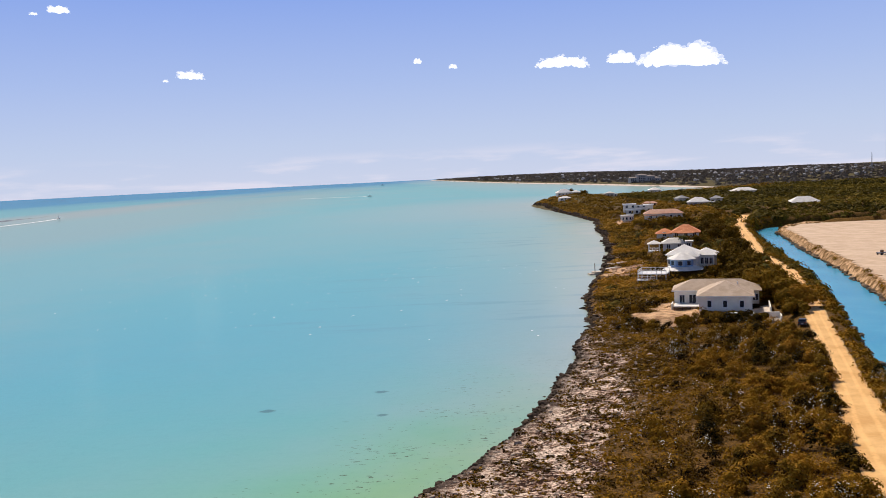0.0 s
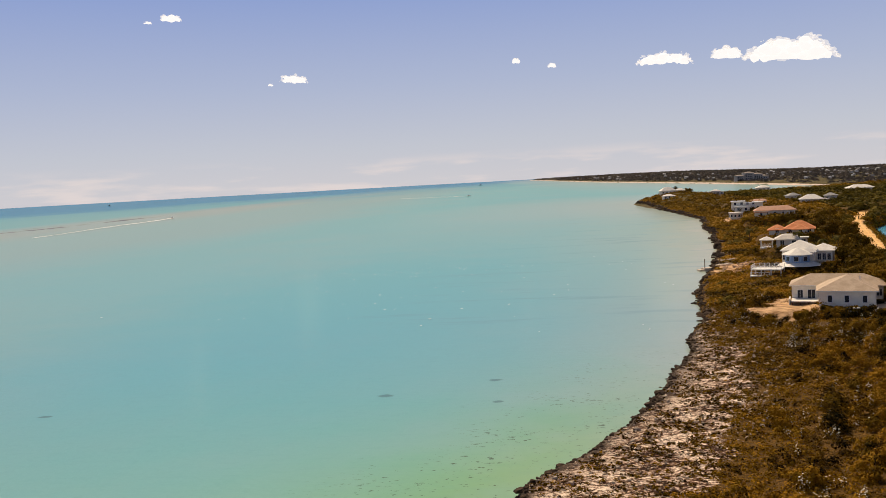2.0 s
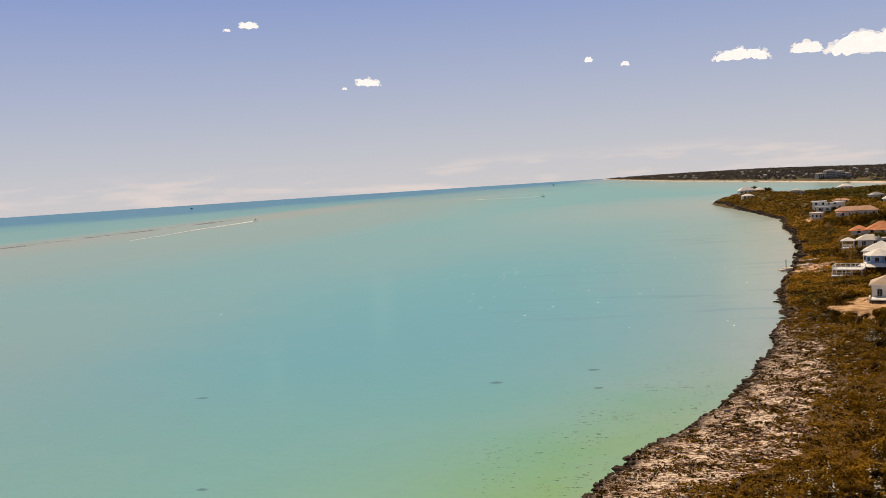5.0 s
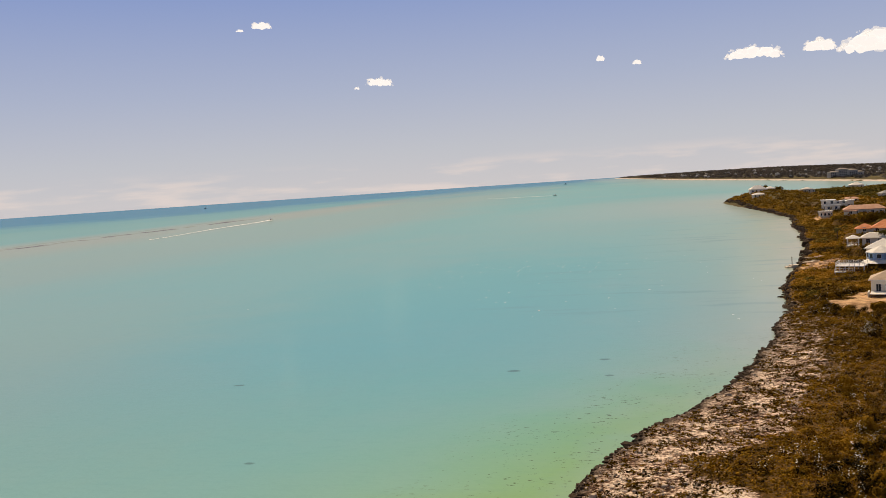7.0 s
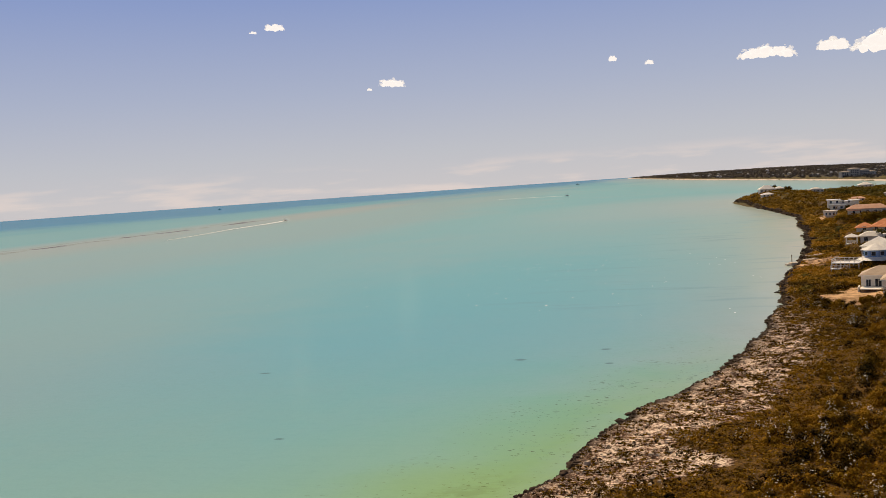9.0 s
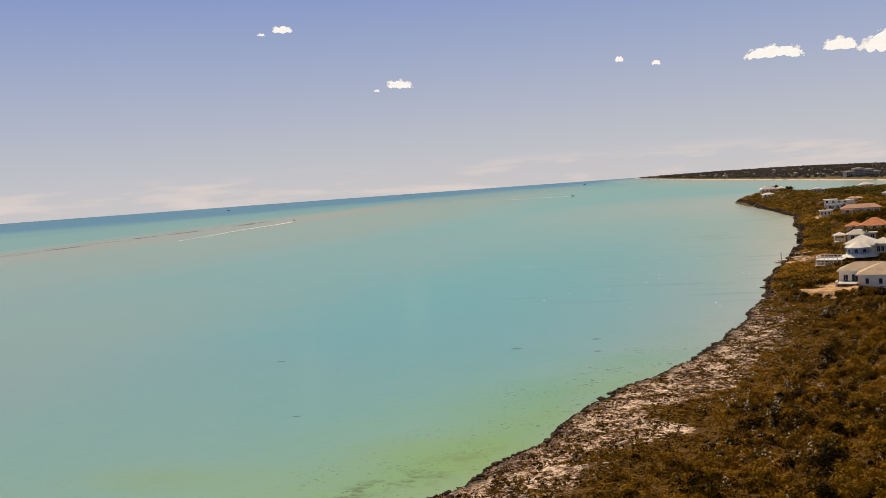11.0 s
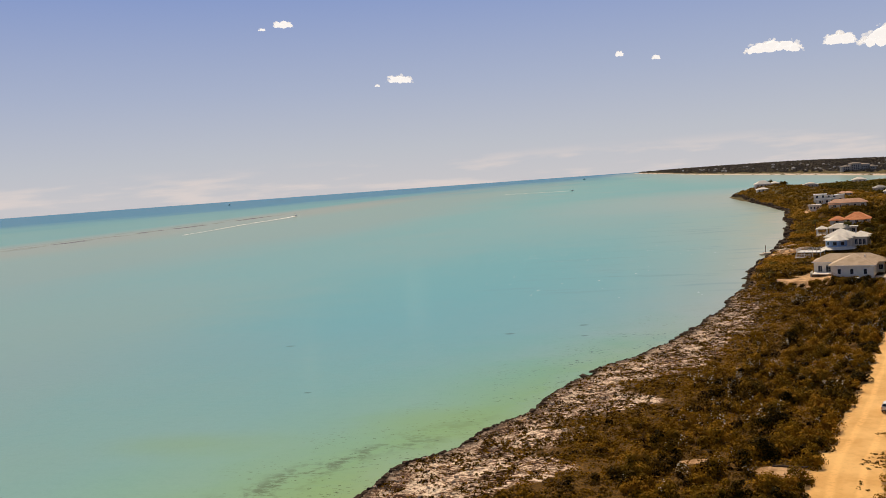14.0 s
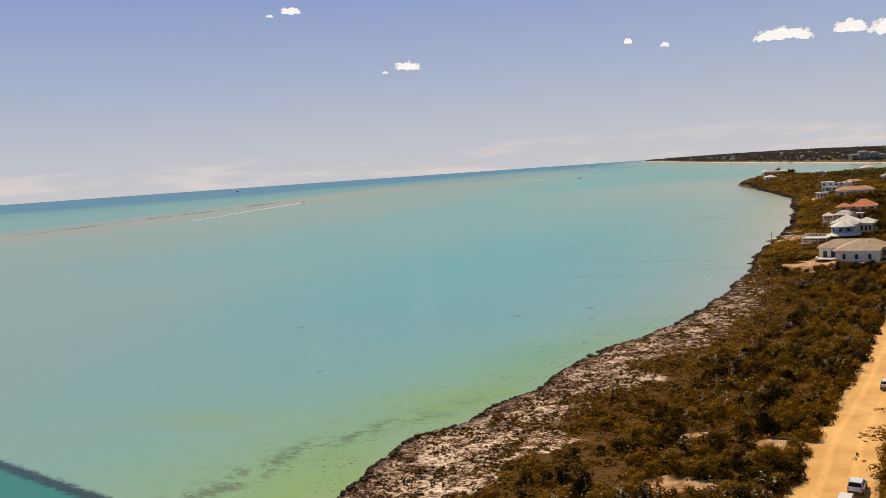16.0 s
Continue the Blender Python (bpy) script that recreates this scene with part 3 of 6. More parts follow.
# ground: one sheet from the shore to the horizon
gx = spaced((-60, -42, 3), (-42, 66, 0.65), (66, 170, 1.5), (170, 4480, 4, 1.075))
gy = spaced((-490, -130, 24), (-130, 4, 2.2), (4, 120, 0.65), (120, 235, 0.95), (235, 480, 2.0), (480, 1000, 5), (1000, 4690, 8, 1.045))
GX, GY = np.meshgrid(gx, gy)
GD = inland(GX, GY)
GZ = height(GX, GY, GD)
g_faces = grid_faces(len(gx), len(gy))
g_faces = g_faces[GD.ravel()[g_faces].max(1) > -9]
used = np.unique(g_faces)
remap = np.full(GX.size, -1)
remap[used] = np.arange(len(used))
g_sand = clearing(GX, GY)
bank = to_line(GX, GY, CANAL)[0]
g_sand = np.maximum(g_sand, 0.5 * smooth(bank, CANAL_HALF - 1, CANAL_HALF) * (1 - smooth(bank, CANAL_HALF + 5, CANAL_HALF + 7)) * (GX > np.interp(GY, CANAL[:, 1], CANAL[:, 0])) * (GY < 446))
g_sand = np.maximum(g_sand, (1 - smooth(GD, 8, 24)) * smooth(GD, 2, 7) * smooth(GY, 1150, 1300))
ground = new("ground", mesh_from("ground", np.stack([GX, GY, GZ], -1).reshape(-1, 3)[used], remap[g_faces], MAT["ground"],
                                 (("inland", GD.ravel()[used]), ("sand", g_sand.ravel()[used]), ("cover", smooth(growth(GX, GY, GD), 8, 15).ravel()[used])), True))
tagged(ground, "pale limestone shore and brown scrubland ground", "ground", kind="structure")

# levelled sand beyond the canal
lx, ly = spaced((60, 200, 2.0), (200, 340, 6)), spaced((60, 450, 2.5),)
LX, LY = np.meshgrid(lx, ly)
inside_lot = lot(LX, LY).ravel()
l_faces = grid_faces(len(lx), len(ly))
l_faces = l_faces[inside_lot[l_faces].min(1) > 0.6]
lot_ob = new("sand_lot", mesh_from("sand_lot", np.stack([LX, LY, height(LX, LY) + 0.06], -1).reshape(-1, 3), l_faces, MAT["lot"], smooth_shade=True))
tagged(lot_ob, "flat lot of levelled beige sand beside the canal", "ground", kind="structure")

# sea: rings round the bay out to the horizon
rings = spaced((4, 4930, 1.2, 1.036))
turns = np.linspace(0, 2 * math.pi, 361)[:-1]
SR, SA = np.meshgrid(rings, turns)
SX, SY = -15 + SR * np.cos(SA), 30 + SR * np.sin(SA)
SY = np.minimum(SY, 4960)
i = np.arange(SR.size).reshape(len(turns), len(rings))
nxt = np.roll(i, -1, 0)
s_faces = np.stack([i[:, :-1], i[:, 1:], nxt[:, 1:], nxt[:, :-1]], -1).reshape(-1, 4)
s_shore = -inland(SX, SY)
s_faces = s_faces[s_shore.ravel()[s_faces].max(1) > -8]
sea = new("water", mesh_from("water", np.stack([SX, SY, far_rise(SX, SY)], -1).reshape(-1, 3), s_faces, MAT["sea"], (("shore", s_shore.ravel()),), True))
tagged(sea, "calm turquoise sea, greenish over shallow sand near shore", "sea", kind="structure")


def ribbon(name, line, half, lift, mat, step=1.5, across=7, wobble=0.0, level=None):
    """A strip along a line of points, lying on the ground or at a level."""
    seg = np.hypot(*np.diff(line[:, :2], axis=0).T)
    s = np.concatenate([[0], np.cumsum(seg)])
    t = np.arange(0, s[-1], step)
    cx, cy = np.interp(t, s, line[:, 0]), np.interp(t, s, line[:, 1])
    k = np.ones(7) / 7
    pad = lambda v: np.convolve(np.concatenate([[v[0]] * 3, v, [v[-1]] * 3]), k, "valid")
    cx, cy = pad(cx), pad(cy)
    h = np.interp(t, s, half) if np.ndim(half) else np.full(len(t), half)
    tx, ty = np.gradient(cx), np.gradient(cy)
    n = np.hypot(tx, ty)
    nx, ny = ty / n, -tx / n
    u = np.linspace(-1, 1, across)
    hl = h * (1 + wobble * (fbm(cx, cy, 6, 11) - 0.5) * 2)
    hr = h * (1 + wobble * (fbm(cx, cy, 6, 15) - 0.5) * 2)
    w = np.where(u[None] < 0, hl[:, None], hr[:, None]) * u[None]
    X, Y = cx[:, None] + nx[:, None] * w, cy[:, None] + ny[:, None] * w
    Z = np.full(X.shape, float(level)) if level is not None else height(X, Y) + lift
    U = np.broadcast_to(u[None], X.shape)
    return new(name, mesh_from(name, np.stack([X, Y, Z], -1).reshape(-1, 3), grid_faces(across, len(t)), mat, (("across", U.ravel()),), True))


tagged(ribbon("road", ROAD, ROAD[:, 2] + 0.4, 0.09, MAT["road"], 1.0, 13, 0.16), "rutted track of pale yellow coral sand", "road", kind="structure")
tagged(ribbon("canal", CANAL, CANAL_HALF + 1.2, 0, MAT["canal"], 3.0, 3, level=0.05), "straight canal of clear bright blue water", "canal", kind="structure")
far_line = LAND[35:41]
tagged(ribbon("beach", far_line, 5.5, 0.35, MAT["beach"], 12.0, 4), "long pale sand beach along the far bay", "beach", kind="structure")


# ---- plants ----
def leaves(rng, cx, cy, cz, r, h, hue, count, size, low=-0.15, lump=0.35, up_bias=0.2):
    """Leaf clumps over the domes of many bushes at once: corner points, faces and hues."""
    idx = np.repeat(np.arange(len(cx)), count)
    n = len(idx)
    up = rng.uniform(low, 1, n)
    a = rng.uniform(0, 2 * math.pi, n)
    flat = np.sqrt(np.maximum(0, 1 - up * up))
    d = np.stack([np.cos(a) * flat, np.sin(a) * flat, up], 1)
    phase = rng.uniform(0, 6.28, len(cx))[idx]
    bulge = 1 + lump * np.sin(3 * a + phase) * np.sin(4 * up + phase * 2)
    rad = (rng.uniform(0.72, 1.04, n) * bulge)[:, None]
    p = np.stack([cx[idx], cy[idx], cz[idx]], 1) + d * rad * np.stack([r[idx], r[idx], h[idx]], 1)
    nrm = d + rng.normal(0, 0.12, (n, 3)) + np.array([0, 0, up_bias])
    nrm /= np.linalg.norm(nrm, axis=1, keepdims=True)
    t1 = np.cross(nrm, rng.normal(0, 1, (n, 3)))
    t1 /= np.linalg.norm(t1, axis=1, keepdims=True) + 1e-9
    t2 = np.cross(nrm, t1)
    s = (size[idx] * rng.uniform(0.55, 1.35, n))[:, None]
    long, wide = t1 * s, t2 * s * rng.uniform(0.45, 0.8, n)[:, None]
    v = np.stack([p - long, p - wide + nrm * s * 0.15, p + long, p + wide + nrm * s * 0.15], 1).reshape(-1, 3)
    f = np.arange(n * 4).reshape(n, 4)
    hu = np.clip(hue[idx] + rng.normal(0, 0.1, n), 0, 1)
    return v, f, np.repeat(hu, 4)


def scatter(rng, x0, x1, y0, y1, count):
    return rng.uniform(x0, x1, count), rng.uniform(y0, y1, count)


def free(x, y, d):
    """Where bushes may grow."""
    c, _ = to_line(x, y, CANAL)
    ok = (road_gap(x, y) > 0.35) & (clearing(x, y) < 0.35) & (c > CANAL_HALF + 0.9) & (lot(x, y) < 0.2) & (d > 1)
    for bx, by, br in BUILT:
        ok &= np.hypot(x - bx, y - by) > br
    return ok


BUILT = [(60, 191, 7), (56, 197.5, 5.5), (66, 196, 6), (51.5, 194, 5), (67.6, 166.5, 2.4), (62, 184, 3), (57, 185, 3),
         (59, 251, 5), (70, 257, 6.5), (73, 265, 7), (80, 267, 5), (74.2, 312, 3.5), (81, 307, 7), (92, 349, 9.5), (84, 350, 5),
         (114, 456, 11), (122, 458, 9), (105, 508, 6), (120, 560, 11), (135, 575, 12), (117, 850, 9), (109, 800, 6), (234, 569, 9), (178, 616, 10)]


def plant(name, label, specs, mat, seed, category="scrub", up_bias=0.2):
    """One mass of bushes. specs: rows of x, y, radius, height, hue, leaf count, leaf size arrays."""
    rng = np.random.RandomState(seed)
    vs, fs, hs, base = [], [], [], 0
    for x, y, r, h, hue, count, size, sink, *lift in specs:
        z = height(x, y) - sink + (lift[0] if lift else 0)
        v, f, hu = leaves(rng, x, y, z, r, h, hue, count, size, up_bias=up_bias)
        vs.append(v), fs.append(f + base), hs.append(hu)
        base += len(v)
    ob = new(name, mesh_from(name, np.concatenate(vs), np.concatenate(fs), mat, (("hue", np.concatenate(hs)),)))
    return tagged(ob, label, category, kind="stuff")


def lumps(rng, x, y, r, h, hue, count, size, sink, many=6):
    """Break each bush into a heap of rounded clumps."""
    k = np.repeat(np.arange(len(x)), many)
    a, q = rng.uniform(0, 6.28, len(k)), np.sqrt(rng.rand(len(k)))
    part_r = r[k] * rng.uniform(0.28, 0.58, len(k))
    px, py = x[k] + np.cos(a) * q * r[k] * 0.75, y[k] + np.sin(a) * q * r[k] * 0.75
    lift = h[k] * (1 - 0.75 * q * q) * rng.uniform(0.75, 1.1, len(k)) - part_r * 0.6
    return (px, py, part_r, part_r * 1.05, np.clip(hue[k] + rng.normal(0, 0.13, len(k)), 0, 1), np.maximum(8, count[k] // many), size[k], sink, np.maximum(lift, 0.05))


def near_scrub():
    rng = np.random.RandomState(21)
    mats, bushes, tall, silver = [], [], [], []
    x, y = scatter(rng, -36, 64, 4, 212, 40000)
    d = inland(x, y)
    ok = free(x, y, d) & (d > 3)
    x, y, d = x[ok], y[ok], d[ok]
    patch = fbm(x, y, 4.5, 33)
    where = growth(x, y, d)
    bushy = where + 13 * (1 - smooth(y, 48, 85)) * smooth(where, 12, 20)
    g = road_gap(x, y)
    tone = np.clip(0.42 + 1.3 * (fbm(x, y, 8, 35) - 0.5) + rng.normal(0, 0.27, len(x)), 0.02, 0.98)
    # cushions on the stony shore, closing into mats inland
    chance = (0.42 + 0.58 * smooth(where, 5, 15)) * (1 - 0.3 * smooth(where, 22, 38))
    m = (rng.rand(len(x)) < chance * 0.72) & (patch > 0.5 - 0.22 * smooth(where, 8, 17))
    r = rng.uniform(0.2, 0.75, len(x)) * (0.6 + 0.6 * smooth(where, 6, 22))
    cnt = (14 + 48 * r[m] ** 2).astype(int)
    mats.append((x[m], y[m], r[m] * np.where(rng.rand(m.sum()) < 0.5, 1.5, 1.0), 0.14 + 0.42 * r[m], np.clip(tone[m] + 0.15, 0, 1), cnt, np.full(m.sum(), 0.135), 0.03))
    # many small cushions among the stones
    sx, sy = scatter(rng, -36, 45, 4, 215, 40000)
    sd = inland(sx, sy)
    ok = (sd > 1.4) & (sd < 20) & (fbm(sx, sy, 2.2, 61, 3) > 0.465) & (clearing(sx, sy) < 0.3)
    sx, sy = sx[ok], sy[ok]
    sr = rng.uniform(0.14, 0.5, len(sx))
    mats.append((sx, sy, sr * 1.3, 0.08 + 0.4 * sr, np.clip(rng.normal(0.2, 0.16, len(sx)), 0, 1), np.full(len(sx), 9), np.full(len(sx), 0.16), 0.02))
    # tufts and litter on the side of the track
    tx, ty = scatter(rng, 18, 42, 6, 66, 5000)
    tg = road_gap(tx, ty)
    ok = (tg < 0.3) & (tg > -2.6) & (tx > np.interp(ty, ROAD[:, 1], ROAD[:, 0])) & (fbm(tx, ty, 4, 63) + 0.12 * smooth(tg, -2.5, 0) > 0.6)
    tx, ty = tx[ok], ty[ok]
    tr = rng.uniform(0.1, 0.26, len(tx))
    mats.append((tx, ty, tr, 0.05 + 0.3 * tr, rng.uniform(0, 0.5, len(tx)), np.full(len(tx), 8), np.full(len(tx), 0.1), -0.08))
    # bushes
    chance = smooth(bushy, 15, 31)
    m = (rng.rand(len(x)) < chance * 0.08) & (patch > 0.4)
    r = rng.uniform(0.6, 1.9, len(x))
    cnt = (80 + 125 * r[m] ** 2).astype(int)
    bushes.append(lumps(rng, x[m], y[m], r[m], rng.uniform(0.8, 1.35, m.sum()) * r[m] + 0.1, np.clip(tone[m] * 1.3 - 0.2, 0, 1), cnt, np.full(m.sum(), 0.135), 0.1))
    # tall growth by the track and in thickets
    near_track = 1 - smooth(g, 8, 20)
    m = (rng.rand(len(x)) < 0.03 * np.maximum(near_track, smooth(bushy, 30, 42))) & (g > 1.2)
    r = rng.uniform(1.1, 2.3, len(x))
    cnt = (180 + 150 * r[m] ** 2).astype(int)
    tall.append(lumps(rng, x[m], y[m], r[m], rng.uniform(1.5, 2.9, m.sum()), np.clip(tone[m] * 1.2 - 0.2, 0, 1), cnt, np.full(m.sum(), 0.15), 0.15, 9))
    # rounded bushes that lean over the edge of the track
    m = (g < 1.4) & (rng.rand(len(x)) < 0.3) & (x < np.interp(y, ROAD[:, 1], ROAD[:, 0])) & (fbm(x, y, 7, 47) > 0.42)
    r = rng.uniform(0.8, 1.75, len(x))
    cnt = (120 + 150 * r[m] ** 2).astype(int)
    tall.append(lumps(rng, x[m], y[m], r[m], rng.uniform(1.1, 2.1, m.sum()), np.clip(tone[m] * 1.1 - 0.12, 0, 1), cnt, np.full(m.sum(), 0.15), 0.12, 8))
    # silver-leaved shrubs in drifts
    drift = fbm(x, y, 13, 41)
    m = (rng.rand(len(x)) < 0.11 * smooth(drift, 0.5, 0.6) * smooth(where, 14, 26)) & (patch > 0.42)
    r = rng.uniform(0.3, 0.7, len(x))
    silver.append((x[m], y[m], r[m] * 0.8, r[m] * 0.8 + 0.9, rng.uniform(0.1, 0.9, m.sum()), np.full(m.sum(), 17), np.full(m.sum(), 0.105), -0.35))
    mats.append((x[m], y[m], r[m] + 0.2, r[m] * 0.8 + 0.85, rng.uniform(0, 0.3, m.sum()), np.full(m.sum(), 60), np.full(m.sum(), 0.13), 0.05))
    # thinner growth on the land that the camera flies over
    x, y = scatter(rng, -42, 40, -120, 4, 7000)
    d = inland(x, y)
    m = free(x, y, d) & (d > 5) & (fbm(x, y, 5, 33) > 0.42)
    r = rng.uniform(0.6, 1.7, len(x))
    bushes.append((x[m], y[m], r[m], 0.7 * r[m], rng.uniform(0.1, 0.7, m.sum()), np.full(m.sum(), 30), np.full(m.sum(), 0.36), 0.1))
    plant("low_scrub", "low olive-brown mats of coastal scrub on limestone", mats, MAT["leaf"], 1)
    plant("bushes", "dense olive and dark green coastal bushes", bushes, MAT["leaf"], 2)
    plant("tall_scrub", "tall dark scrub along the sandy track", tall, MAT["tree_leaf"], 3)
    plant("silver_shrubs", "pale silver-leaved shrubs scattered among the scrub", silver, MAT["silver"], 4, up_bias=2.0)


def east_scrub():
    """Growth between track and canal, and on the canal's banks."""
    rng = np.random.RandomState(22)
    x, y = scatter(rng, 18, 190, 2, 470, 60000)
    d, g = inland(x, y), road_gap(x, y)
    c, _ = to_line(x, y, CANAL)
    ok = free(x, y, d) & (g < 16) & (c < 20) & (x > np.interp(y, ROAD[:, 1], ROAD[:, 0])) & (rng.rand(len(x)) < 0.55)
    bank = free(x, y, d) & (c < CANAL_HALF + 3.4) & (c > CANAL_HALF + 1.6) & (rng.rand(len(x)) < 0.2) & (fbm(x, y, 9, 58) > 0.5)
    m = (ok | bank) & (rng.rand(len(x)) < 0.75)
    r = rng.uniform(0.6, 1.3, len(x))
    tone = np.clip(0.62 + 0.9 * (fbm(x, y, 10, 37) - 0.5), 0, 1)
    cnt = (30 + 26 * r[m] ** 2).astype(int)
    plant("canal_scrub", "rusty brown scrub between the track and canal", [(x[m], y[m], r[m], 0.35 + 0.45 * r[m], tone[m], cnt, np.full(m.sum(), 0.24), 0.1)], MAT["leaf"], 5)


def far_woods():
    rng = np.random.RandomState(23)
    specs = []
    x, y = scatter(rng, 28, 150, 200, 480, 15000)
    d, g = inland(x, y), road_gap(x, y)
    m = free(x, y, d) & (d > 2.5) & (x < np.interp(y, ROAD[:, 1], ROAD[:, 0])) & (fbm(x, y, 9, 55) > 0.3)
    r = rng.uniform(0.8, 1.9, len(x))
    tone = np.clip(0.5 + 1.9 * (fbm(x, y, 10, 52) - 0.5) + rng.normal(0, 0.14, len(x)), 0, 1)
    low = (x[m], y[m], r[m], 0.25 + 0.35 * r[m], tone[m], np.full(m.sum(), 26), np.full(m.sum(), 0.32), 0.1)
    plant("shore_scrub", "low olive scrub covering the ground between villas", [low], MAT["mid_leaf"], 7)
    x, y = scatter(rng, 30, 330, 205, 470, 7000)
    d = inland(x, y)
    g = road_gap(x, y)
    m = free(x, y, d) & (d > 5) & ((fbm(x, y, 20, 51) > 0.52) | (d > 45))
    r = rng.uniform(1.0, 2.4, len(x))
    tone = np.clip(0.35 + 0.9 * (fbm(x, y, 16, 52) - 0.5) + rng.normal(0, 0.1, len(x)), 0, 1)
    m &= ~((x > np.interp(y, CANAL[:, 1], CANAL[:, 0])) & (to_line(x, y, CANAL)[0] < CANAL_HALF + 9) & (y < 452))
    specs.append((x[m], y[m], r[m], rng.uniform(0.5, 1.0, m.sum()) * r[m] * (0.7 + 0.5 * smooth(d[m], 15, 40)), tone[m], np.full(m.sum(), 36), np.full(m.sum(), 0.5), 0.2))
    x, y = scatter(rng, 80, 620, 440, 1140, 9500)
    d = inland(x, y)
    m = free(x, y, d) & (d > 6)
    r = rng.uniform(2.0, 4.2, len(x))
    tone = np.clip(0.3 + 0.9 * (fbm(x, y, 40, 53) - 0.5) + rng.normal(0, 0.1, len(x)), 0, 1)
    near = m & (d < 75)
    coast = [(x[near], y[near], r[near], rng.uniform(0.4, 0.85, near.sum()) * r[near] * 0.9, np.clip(tone[near] + 0.1, 0, 1), np.full(near.sum(), 46), np.full(near.sum(), 0.75), 0.3)]
    m &= (d >= 75) & (x < 0.62 * y)
    specs.append((x[m], y[m], r[m], rng.uniform(0.5, 1.0, m.sum()) * r[m] * 0.9, tone[m], np.full(m.sum(), 20), np.full(m.sum(), 1.2), 0.3))
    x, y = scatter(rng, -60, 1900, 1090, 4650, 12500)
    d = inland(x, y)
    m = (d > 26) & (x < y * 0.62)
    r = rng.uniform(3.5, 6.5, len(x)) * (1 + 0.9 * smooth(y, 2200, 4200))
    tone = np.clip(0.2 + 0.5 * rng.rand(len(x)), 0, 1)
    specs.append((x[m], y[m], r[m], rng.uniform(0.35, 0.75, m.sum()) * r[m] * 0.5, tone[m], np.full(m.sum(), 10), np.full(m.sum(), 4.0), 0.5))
    # these far woods take the leaf colour with haze mixed in
    plant("far_woods", "woods on the far shore hills, distance haze put into their grey colour", specs[-1:], MAT["hazed_far_leaf"], 8, "woods")
    x, y = scatter(rng, 78, 150, 470, 940, 6000)
    d = inland(x, y)
    m = free(x, y, d) & (d > 1.5) & (d < 22)
    r = rng.uniform(0.9, 2.2, len(x))
    tone = np.clip(0.45 + 0.9 * (fbm(x, y, 30, 53) - 0.5) + rng.normal(0, 0.12, len(x)), 0, 1)
    coast.append((x[m], y[m], r[m], 0.5 * r[m] + 0.2, tone[m], np.full(m.sum(), 22), np.full(m.sum(), 0.5), 0.1))
    plant("coast_woods", "olive-brown scrub woods along the far curve of the bay", coast, MAT["mid_leaf"], 9, "woods")
    plant("woods", "dark green tropical woods and mangrove scrub", specs[:-1], MAT["wood_leaf"], 6, "woods")


near_scrub()
east_scrub()
far_woods()


# ---- stones ----
def rock_mesh(name, rng, flat, mat, rings=1):
    bm = bmesh.new()
    bmesh.ops.create_icosphere(bm, subdivisions=rings + 1, radius=1.0)
    for v in bm.verts:
        k = 1 + rng.uniform(-0.3, 0.3)
        v.co = Vector((v.co.x * k * 1.2, v.co.y * k * 0.9, v.co.z * k * flat))
    me = bpy.data.meshes.new(name)
    bm.to_mesh(me)
    bm.free()
    me.materials.append(mat)
    return me


def shore_rocks():
    rng = np.random.RandomState(31)
    shapes = [rock_mesh("shore_rock", rng, 0.5, MAT["rock"]) for _ in range(7)]
    made = 0
    while made < 240:
        s = rng.rand() ** 1.15
        y = 8 + 330 * s
        x = np.interp(y, LAND[3:25, 1], LAND[3:25, 0]) + rng.uniform(-6, 8)
        d = float(inland(np.array([x]), np.array([y]))[0])
        if not -0.45 < d < 1.0:
            continue
        k = rng.uniform(0.25, 0.75) * (1 + 0.7 * smooth(y, 100, 300))
        ob = new("shore_rock", shapes[made % 7])
        ob.matrix_world = Matrix.LocRotScale((x, y, max(-0.1, ground_at(x, y)) + 0.1 * k), Euler((rng.uniform(-0.3, 0.3), rng.uniform(-0.3, 0.3), rng.uniform(0, 6.3))), (k, k * rng.uniform(0.7, 1.2), k * rng.uniform(0.6, 1.1)))
        tagged(ob, "dark weathered limestone rock at the waterline", "rock", "rocks along the shore")
        made += 1


